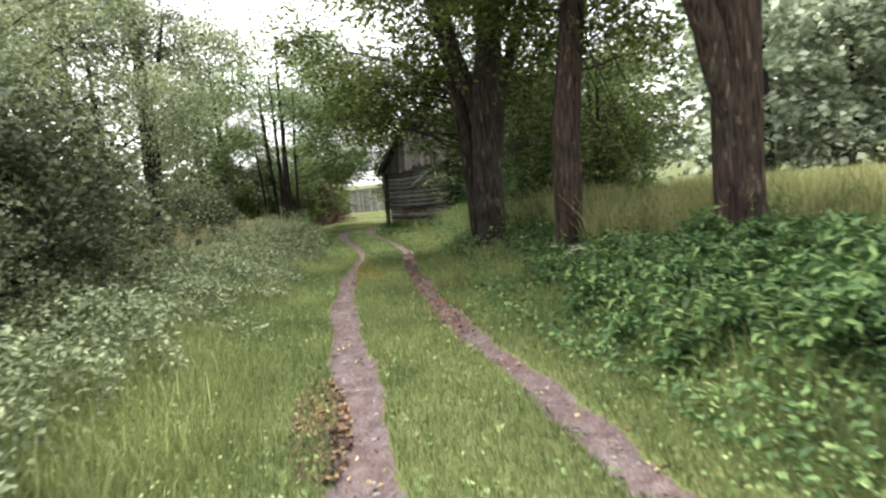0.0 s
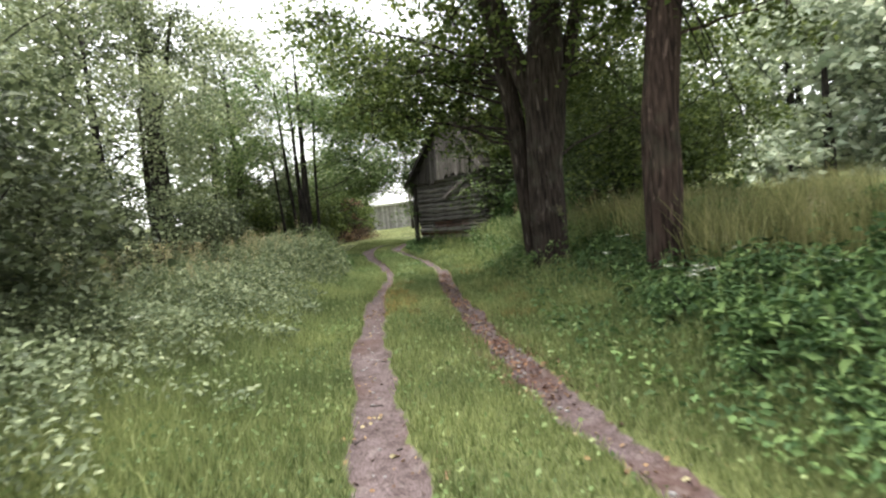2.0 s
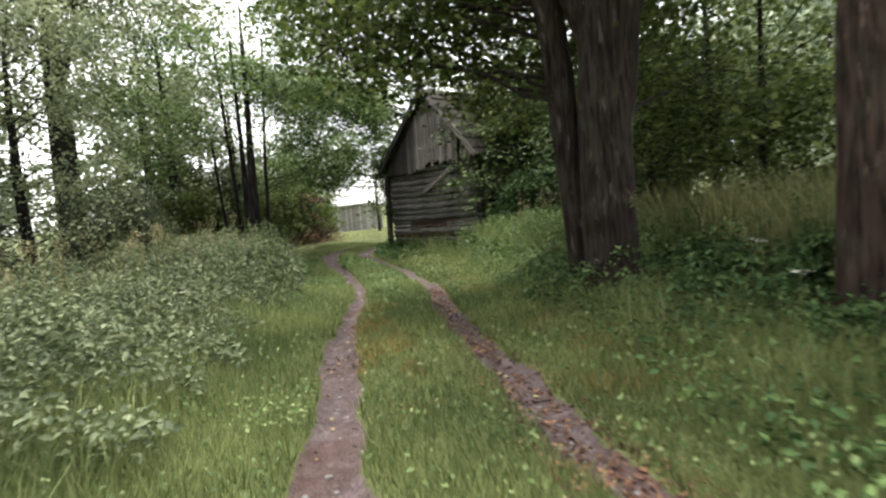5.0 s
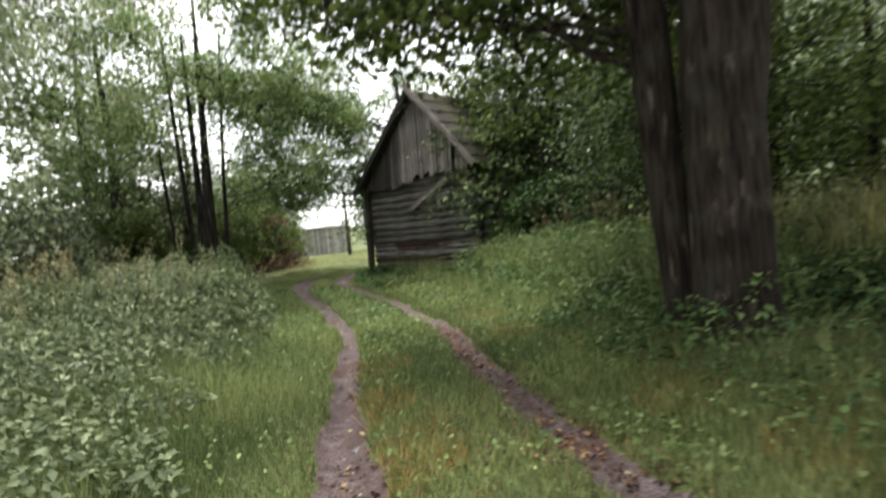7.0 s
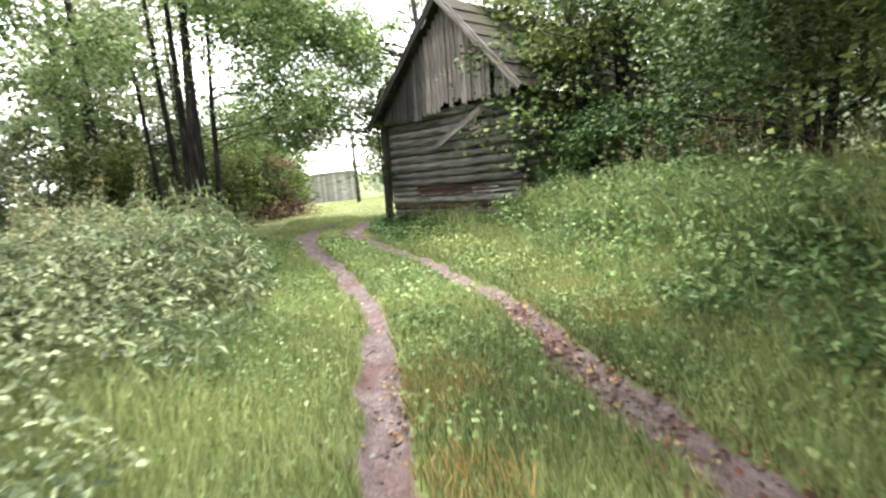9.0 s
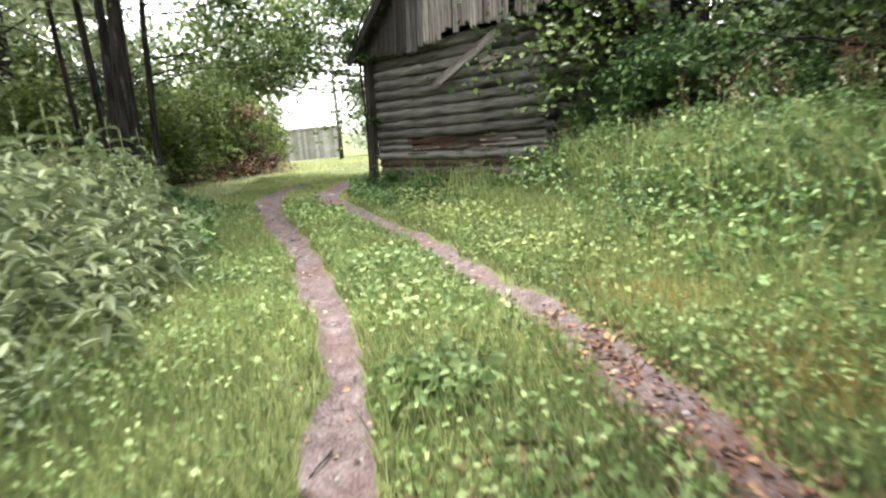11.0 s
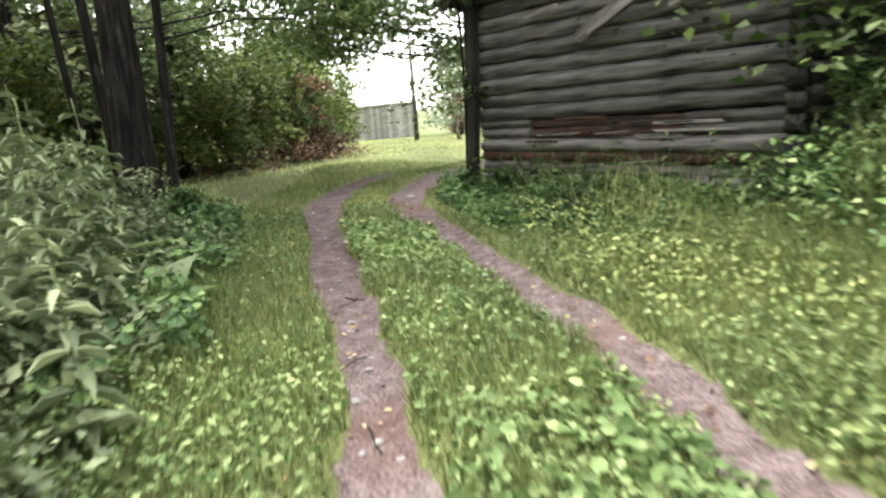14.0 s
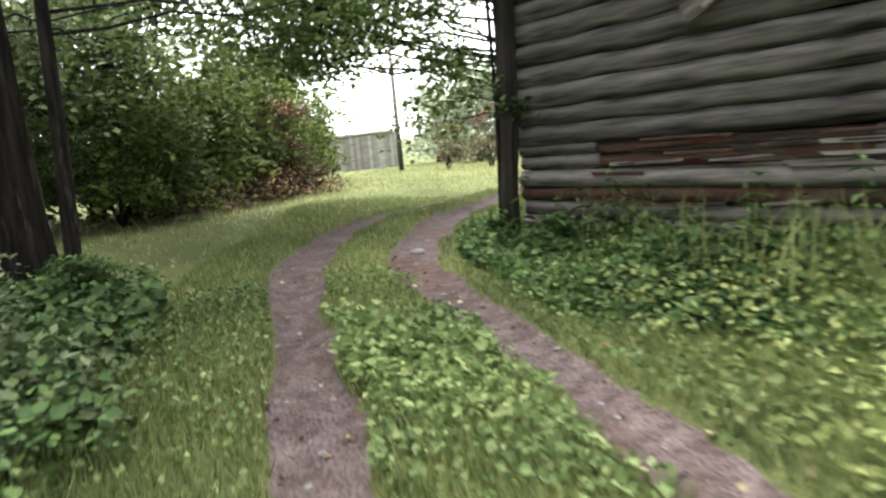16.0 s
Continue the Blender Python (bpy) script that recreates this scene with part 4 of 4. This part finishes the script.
leaf_bank("weed_bank", 70000, 0.3, 9.0, 2, 25, lambda x, y: (x - rut_x(y, RIGHT_RUT) > 0.6 + 0.5 * step(9, 14, y)) * not_barn(x, y) * (0.3 + 0.7 * patches(x, y, 1.2, 4)),
          lambda x, y: 0.16 + 0.5 * step(0.7, 2.6, x - rut_x(y, RIGHT_RUT)) * (0.4 + 0.9 * patches(x, y, 1.0, 5)), 0.085, DEEPHERB, "lush green weeds under the trees")


for n_leaves, shade, wave, mat_ in ((20000, 0.5, 8, HERB), (24000, 0.42, 3, DEEPHERB)):
    leaf_bank("mound_herbs", n_leaves, 0.0, 5.2, 14.5, 24.0, lambda x, y: (x - rut_x(y, RIGHT_RUT) > 0.9 + 0.9 * patches(x, y, 1.9, 6)) * not_barn(x, y) * (0.12 + 0.88 * (patches(x, y, 1.3, wave) > shade)),
              lambda x, y: 0.25 + 0.85 * step(0.9, 2.6, x - rut_x(y, RIGHT_RUT)) * (0.5 + 0.6 * patches(x, y, 1.5, 9)), 0.085, mat_, "tall leafy weeds on the mound by the barn", 0.5)
q = scatter(26000, -6.5, -2.6, 21.5, 27, lambda x, y: (rut_x(y, LEFT_RUT) - x > 0.7 + 0.5 * patches(x, y, 2, 1)) * (0.3 + 0.7 * patches(x, y, 1.6, 2)))
q[:, 2] += rng.uniform(0.03, 0.3, len(q))
# the darker leaf colour stands in for shade under the alders
tagged(soup("verge_herbs", leaves(q, 0.065, 0.55, 0.85, True), LEAF6, DEEPHERB), "broad-leaved green plants at the foot of the alders", "plants", kind="stuff")
# weeds along the barn's front wall
f, v = rng.uniform(-0.4, WIDE + 0.3, 16000), rng.uniform(0.12, 1.5, 16000)
x, y = CORNER.x + ALONG.x * f - BACK.x * v, CORNER.y + ALONG.y * f - BACK.y * v
q = np.stack([x, y, height(x, y) + rng.uniform(0.02, 1, 16000) * (0.1 + 0.24 * patches(x, y, 3.0, 1)) * (1.15 - 0.5 * v)], -1)
q = q[rng.uniform(0, 1, 16000) < 0.9 * (x - rut_x(y, RIGHT_RUT) > 0.45)]
tagged(soup("wall_weeds", leaves(q, 0.085, 0.4, 0.6), LEAF4, DEEPHERB), "dark green weeds crowding the foot of the log wall", "plants", kind="stuff")


# ---- tall single plants ----
def weed(name, h, pairs, size, mat, label, group, plume=None, seed=1, ratio=0.42):
    base = new(name)
    g = np.random.default_rng(seed)
    bend = g.normal(0, 0.06, 2)
    line = [(bend[0] * (i / 5) ** 2 * h, bend[1] * (i / 5) ** 2 * h, h * i / 5) for i in range(6)]
    mesh_of("stem", [tube(line, [0.006 - 0.0007 * i for i in range(6)], 5)], STEM, base)
    p, d = [], []
    for i in range(pairs):
        f = 0.12 + 0.88 * i / pairs
        a = i * 1.57 + g.normal(0, 0.2)
        for s in (0, math.pi):
            p.append((bend[0] * f * f * h, bend[1] * f * f * h, f * h))
            d.append((math.cos(a + s), math.sin(a + s), g.normal(-0.15, 0.15), size * (1.15 - 0.7 * f)))
    p, d = np.array(p), np.array(d)
    u = unit(d[:, :3])
    L, up = u * d[:, 3:], np.array([0, 0, 1.0])
    S = unit(np.cross(u, up)) * d[:, 3:] * ratio * 0.5
    z = up * d[:, 3:] * 0.1
    v = np.stack([p, p + L * 0.3 + S + z, p + L * 0.65 + S * 0.8 + z, p + L - z * 2.5, p + L * 0.65 - S * 0.8 + z, p + L * 0.3 - S + z], 1)
    soup("leaves", v, LEAF6, mat, base)
    if plume:
        q = np.array([bend[0] * h, bend[1] * h, h]) + g.normal(0, 1, (60, 3)) * (0.035, 0.035, 0.09)
        soup("plume", leaves(q, 0.022, 0.2), LEAF4, plume, base)["kind"] = "stuff"
    return tagged(base, label, "plant", group)


def plant_out(kinds, n, x0, x1, y0, y1, keep, lo=0.8, hi=1.25):
    x, y = rng.uniform(x0, x1, n * 6), rng.uniform(y0, y1, n * 6)
    sel = np.nonzero(keep(x, y))[0][:n]
    for j, i in enumerate(sel):
        s = rng.uniform(lo, hi)
        m = pose(x[i], y[i], float(height(x[i], y[i])) - 0.02, rng.uniform(-6, 6), rng.uniform(-6, 6), rng.uniform(0, 360)) @ Matrix.Scale(s, 4)
        if j < len(kinds):
            kinds[j].matrix_world = m
        else:
            copy_thing(kinds[j % len(kinds)], m)


plant_out([weed("nettle", 0.9, 9, 0.13, DEEPHERB, "tall green nettle with toothed leaf pairs", "nettles", seed=s) for s in (1, 2, 3)], 200, 0.6, 4.8, 16, 25.5,
          lambda x, y: (x - rut_x(y, RIGHT_RUT) > 2.1) & not_barn(x, y) & (x - rut_x(y, RIGHT_RUT) < 4.5))
plant_out([weed("thistle", 1.05, 12, 0.19, GREYHERB, "pale grey-green tall weed with narrow leaves", "verge weeds", seed=s, ratio=0.32) for s in (4, 5, 6)], 110, -6.5, -3.4, 18.6, 24.5,
          lambda x, y: (rut_x(y, LEFT_RUT) - x > 1.3))
plant_out([weed("meadowsweet", 1.35, 10, 0.12, GREYHERB, "meadowsweet stalk with a straw-coloured seed plume", "meadowsweet", STRAW, seed=s) for s in (7, 8, 9)], 160, -6.6, -3.6, 10, 21.5,
          lambda x, y: (rut_x(y, LEFT_RUT) - x > 1.9))
plant_out([weed("meadowsweet", 1.2, 9, 0.12, HERB, "flowering tall weed beside the old barn", "right verge stalks", STRAW, seed=s) for s in (10, 11)], 80, 1.5, 7, 8, 23,
          lambda x, y: (x - rut_x(y, RIGHT_RUT) > 2.3))

plant_out([weed("nettle", 0.65, 8, 0.16, DEEPHERB, "lush nettle at the edge of the track", "near nettles", seed=s, ratio=0.5) for s in (12, 13)], 110, 1.6, 4.6, 4.2, 11,
          lambda x, y: (x - rut_x(y, RIGHT_RUT) > 1.0))
plant_out([weed("balsam", 0.95, 8, 0.2, HERB, "tall pale leafy stalk at the verge", "right verge balsams", seed=s, ratio=0.4) for s in (14, 15)], 75, 0.6, 3.4, 16.5, 24,
          lambda x, y: (x - rut_x(y, RIGHT_RUT) > 1.9) & not_barn(x, y))


plant_out([weed("sorrel", 1.3, 4, 0.12, HERB, "thin sorrel stalk with a rusty seed head", "sorrels", RUSTLEAF, seed=s, ratio=0.3) for s in (24, 25)], 60, 1.4, 4.4, 18.0, 22.5,
          lambda x, y: (x - rut_x(y, RIGHT_RUT) > 2.3) & not_barn(x, y), 0.85, 1.15)
plant_out([weed("ragweed", 0.85, 9, 0.24, GREYHERB, "pale weed with long drooping leaves beside the path", "path-side weeds", seed=s, ratio=0.36) for s in (26, 27, 28)], 70, -4.9, -3.1, 17.0, 22.5,
          lambda x, y: (rut_x(y, LEFT_RUT) - x > 1.15), 0.6, 1.1)

stalk = weed("goosefoot", 0.75, 9, 0.13, DEEPHERB, "dark leafy stalk growing against the log wall", "wall stalks", seed=21, ratio=0.55)
spread(stalk, [(-0.85, 26.55, 0.85, 150), (-1.3, 27.0, 0.6, 200), (0.13, 25.3, 1.05, 80), (0.4, 24.9, 1.1, 10), (0.62, 24.6, 0.95, 120),
               (0.8, 24.25, 1.2, 250), (-0.3, 25.8, 0.55, 310), (1.0, 24.0, 1.1, 60)])
stalk.matrix_world = pose(-0.96, 26.65, float(height(-0.96, 26.65)) - 0.03, 0, 0, 30)


# ---- litter, stones, flowers ----
p = scatter(32000, -2.6, 1.8, 11.5, 20, lambda x, y: (soil_at(x, y) < 0.4) * (patches(x, y, 1.9, 0.9) > 0.6) * ((x > rut_x(y, RIGHT_RUT) + 0.4) | (x - rut_x(y, LEFT_RUT) < 0.75) & (x > rut_x(y, LEFT_RUT))))
tagged(soup("dry_grass", blades(p, 0.13, 0.009, 0.5, True), SHORT, DRYGRASS), "orange-brown dry grass among the green", "grass", kind="stuff")


def litter(n, x0, x1, y0, y1, keep, size, mat, label):
    q = scatter(n, x0, x1, y0, y1, keep)
    q[:, 2] += 0.012
    tagged(soup("fallen_leaves", leaves(q, size, 0.75, 0.75, True, 0.0), LEAF6, mat), label, "leaves", kind="stuff")


def near_rut(x, y, w):
    return (np.abs(x - rut_x(y, LEFT_RUT)) < w) | (np.abs(x - rut_x(y, RIGHT_RUT)) < w)


litter(26000, -4, 2.5, 2, 28, lambda x, y: near_rut(x, y, 0.42) * patches(x, y, 1.7, 0.3) * 0.35, 0.04, BROWNLEAF, "small brown leaves fallen along the ruts")
litter(30000, -1.5, 1.2, 8, 19.5, lambda x, y: (np.abs(x - rut_x(y, RIGHT_RUT)) < 0.36) * (0.25 + 0.6 * patches(x, y, 2.2, 0.8)), 0.04, RUSTLEAF, "rust-brown leaf litter filling the shaded rut")
litter(2600, -4.5, 3, 2, 28, lambda x, y: near_rut(x, y, 0.5) * 0.5, 0.045, STRAW, "pale yellow leaves fallen along the ruts")
litter(9000, -1.4, -0.75, 3.6, 7.2, lambda x, y: (np.hypot((x - rut_x(y, LEFT_RUT) + 0.33) / 0.24, (y - 5.2) / 1.2) < 1) * 0.8, 0.05, BROWNLEAF, "heap of damp brown leaves beside the rut")
leaf_bank("strip_clumps", 60000, -3.2, -0.4, 19.0, 26.0, lambda x, y: (soil_at(x, y) < 0.15) * (away(x, y) < -0.15) * np.clip(2.5 * patches(x, y, 2.6, 5.1) - 1.0, 0.05, 1) * 0.35,
          lambda x, y: 0.06 + 0.07 * patches(x, y, 3.1, 2), 0.055, HERB, "lush broad-leaved clumps in the middle strip", 0.8)
litter(9000, -2, 2.2, 12, 19, lambda x, y: (patches(x, y, 1.2, 1.4) > 0.72) * 0.7, 0.05, BROWNLEAF, "brown leaves fallen under the linden")


def stone(name, x, y, r, mat, label, category, seed):
    bm = bmesh.new()
    bmesh.ops.create_icosphere(bm, subdivisions=2, radius=r)
    for v in bm.verts:
        v.co *= 1 + 0.3 * noise.noise(v.co / r * 1.1 + Vector((seed, 0, 0)))
        v.co.z *= 0.5
    me = bpy.data.meshes.new(name)
    bm.to_mesh(me)
    bm.free()
    me.materials.append(mat)
    me.polygons.foreach_set("use_smooth", [True] * len(me.polygons))
    ob = new(name, me)
    ob.location, ob.rotation_euler = (x, y, float(height(x, y)) + 0.15 * r), (0, 0, seed)
    return tagged(ob, label, category, "stones in the ruts")


m_, n_, l_, b_ = material("stone", 0.85, 0.3)
l_.new(ramp(n_, l_, noise_tex(n_, l_, 30, 6), ((0.3, (0.12, 0.115, 0.112)), (0.7, (0.34, 0.32, 0.31)))), b_.inputs["Base Color"])
stone("stone", -2.6, 28.3, 0.085, m_, "pale stone lying at the bend of the rut", "stone", 1)
g_ = random.Random(5)
for k in range(170):
    y_ = g_.uniform(2.5, 27)
    left = g_.random() < 0.6
    x_ = float(rut_x(y_, LEFT_RUT if left else RIGHT_RUT)) + g_.gauss(0, 0.1)
    stone("stone", x_, y_, g_.uniform(0.01, 0.028), m_, "small pale pebble pressed into the rut", "stone", k + 2)
for k in range(26):
    y_ = g_.uniform(3, 26)
    x_ = float(rut_x(y_, LEFT_RUT if k % 2 else RIGHT_RUT)) + g_.gauss(0, 0.12)
    a_, L_ = g_.uniform(0, 6.28), g_.uniform(0.1, 0.3)
    z_ = float(height(x_, y_)) + 0.014
    pt, rd = limb((x_, y_, z_), (x_ + L_ * math.cos(a_), y_ + L_ * math.sin(a_), z_), 0.006, 0.003, k, 4)
    tagged(mesh_of("twig", [tube(pt, rd, 5)], DARKBARK), "thin dark twig lying across the rut", "twig", "fallen twigs")


def umbel(x, y, h, seed):
    base = new("flower")
    base.location = (x, y, float(height(x, y)) - 0.01)
    g = np.random.default_rng(seed)
    mesh_of("stem", [tube([(0, 0, 0), (0.01, 0, h * 0.5), (0.03, 0.01, h)], [0.004, 0.0035, 0.003], 5)], STEM, base)
    q = np.stack([g.normal(0.03, 0.035, 40), g.normal(0.01, 0.035, 40), h + g.normal(0, 0.006, 40)], -1)
    soup("flower_head", leaves(q, 0.018, 0.8, 0.9, False, 0), LEAF4, PETAL, base)["kind"] = "stuff"
    tagged(base, "white umbel flower on a thin green stalk", "flower", "white umbels")


for k, (x, y) in enumerate(((2.05, 9.3), (2.15, 9.4), (2.25, 9.3), (2.2, 9.55), (1.9, 9.6), (3.1, 10.6), (1.7, 11.4), (2.9, 8.2), (2.6, 13.6), (2.3, 12.9), (-4.0, 9.6), (-3.6, 14.2))):
    umbel(x, y, 0.55 + 0.02 * k, 200 + k)
# bare twigs that hang beside the slim linden
for k, (a, b) in enumerate((((3.0, 11.9, 5.0), (3.95, 11.4, 1.5)), ((3.2, 11.8, 5.0), (4.3, 11.5, 2.0)), ((2.95, 11.8, 4.6), (3.45, 11.4, 2.1)), ((3.5, 12.0, 5.2), (4.9, 11.6, 2.3)))):
    A_, B_ = Vector(a), Vector(b)
    pts = [A_.lerp(B_, i / 8) + Vector((0.22 * math.sin(i / 8 * 3.14) * (-1) ** k, 0, -0.25 * math.sin(i / 8 * 3.14))) for i in range(9)]
    base = new("hanging_branch")
    mesh_of("bough", [tube(pts, [0.014 - 0.0012 * i for i in range(9)], 5)] + [tube([pts[i], pts[i] + Vector((0.18 * (-1) ** i, 0.05, -0.22))], [0.004, 0.002], 4) for i in range(3, 9)], DARKBARK, base)
    q = np.repeat(np.array([list(p) for p in pts[2:]]), 9, 0) + rng.normal(0, 0.1, (63, 3))
    soup("foliage", leaves(q, 0.06, 0.3), LEAF4, LINDEN, base)["kind"] = "stuff"
    tagged(base, "thin drooping linden branch with sparse leaves", "branch", "drooping branches")

plant_out([weed("nettle", 0.75, 8, 0.14, DEEPHERB, "tall nettle standing against the log wall", "wall nettles", seed=s) for s in (17, 18)], 26, -1.8, 1.3, 24.2, 28.2,
          lambda x, y: not_barn(x, y) & (np.abs(((x - CORNER.x) * BACK.x + (y - CORNER.y) * BACK.y) + 0.42) < 0.2), 0.7, 1.1)


def burdock(place, size, seed):
    """A rosette of large wavy leaves, each a part of its own."""
    base = new("burdock")
    base.location, base.rotation_euler = (*place, float(height(*place)) - 0.01), (0, 0, seed)
    g = random.Random(seed)
    for k in range(8):
        me = BURDOCK_LEAF[k % 3]
        leaf = new("leaf", me)
        leaf.parent = base
        leaf.location = (0.05 * math.cos(k * 2.4), 0.05 * math.sin(k * 2.4), 0)
        leaf.rotation_euler = (0, -radians(g.uniform(15, 60)), k * 2.4 + g.uniform(-0.3, 0.3))
        q = size * g.uniform(0.7, 1.2)
        leaf.scale = (q, q, q)
    return tagged(base, "burdock with large grey-green leaves on the verge", "plant", "burdocks")


BURDOCK_LEAF = []
for k in range(3):
    vs, fs = [], []
    for i in range(7):
        f = i / 6
        w = (0.01, 0.01, 0.32, 0.36, 0.30, 0.17, 0.02)[i]
        for j in range(5):
            v_ = (j - 2) / 2
            vs.append((0.3 * f + 0.75 * f, v_ * w, 0.1 * math.sin(3.1 * f) - 0.35 * f * f + 0.1 * abs(v_) * (w / 0.36) + 0.03 * math.sin(7 * f + 4 * v_ + k)))
    for i in range(6):
        for j in range(4):
            fs.append((5 * i + j, 5 * i + j + 1, 5 * i + j + 6, 5 * i + j + 5))
    me = bpy.data.meshes.new("leaf")
    me.from_pydata(vs, [], fs)
    me.polygons.foreach_set("use_smooth", [True] * len(fs))
    me.materials.append(GREYHERB if k else HERB)
    BURDOCK_LEAF.append(me)
for k, (x, y, q) in enumerate(((-3.9, 19.4, 0.42), (-4.3, 20.6, 0.5), (-3.8, 21.4, 0.36), (-4.4, 22.3, 0.5), (-4.1, 23.2, 0.42), (-4.8, 23.7, 0.5), (-4.4, 24.3, 0.36), (-5.1, 24.9, 0.42), (-4.0, 17.6, 0.36), (-4.6, 16.4, 0.42), (-4.9, 21.3, 0.5), (-5.2, 22.9, 0.5), (-4.6, 25.6, 0.3), (2.3, 6.6, 0.36), (2.6, 7.4, 0.42), (2.9, 6.1, 0.4), (3.3, 5.4, 0.42), (1.6, 18.9, 0.4), (1.3, 20.1, 0.36))):
    burdock((x, y), q, k + 1)

spread(shrub("fern_clump", (2.5, 6.9), 0.62, 0.66, 2200, 0.105, DEEPHERB, "lush dark green fern-like clump beside the track", 91, "fern clumps", 0.4),
       [(3.2, 6.2, 1.2, 40), (2.2, 7.9, 0.8, 120), (3.6, 7.3, 1.3, 200), (2.9, 5.2, 1.0, 260), (4.0, 5.6, 1.5, 320), (2.4, 9.0, 0.7, 10), (3.4, 4.3, 1.2, 90), (1.9, 10.2, 0.6, 150), (3.3, 9.6, 0.9, 210), (1.95, 8.9, 0.8, 20), (2.4, 9.9, 0.8, 100), (2.9, 8.7, 1.1, 170), (1.9, 7.2, 0.6, 230), (2.0, 6.2, 0.7, 310)])
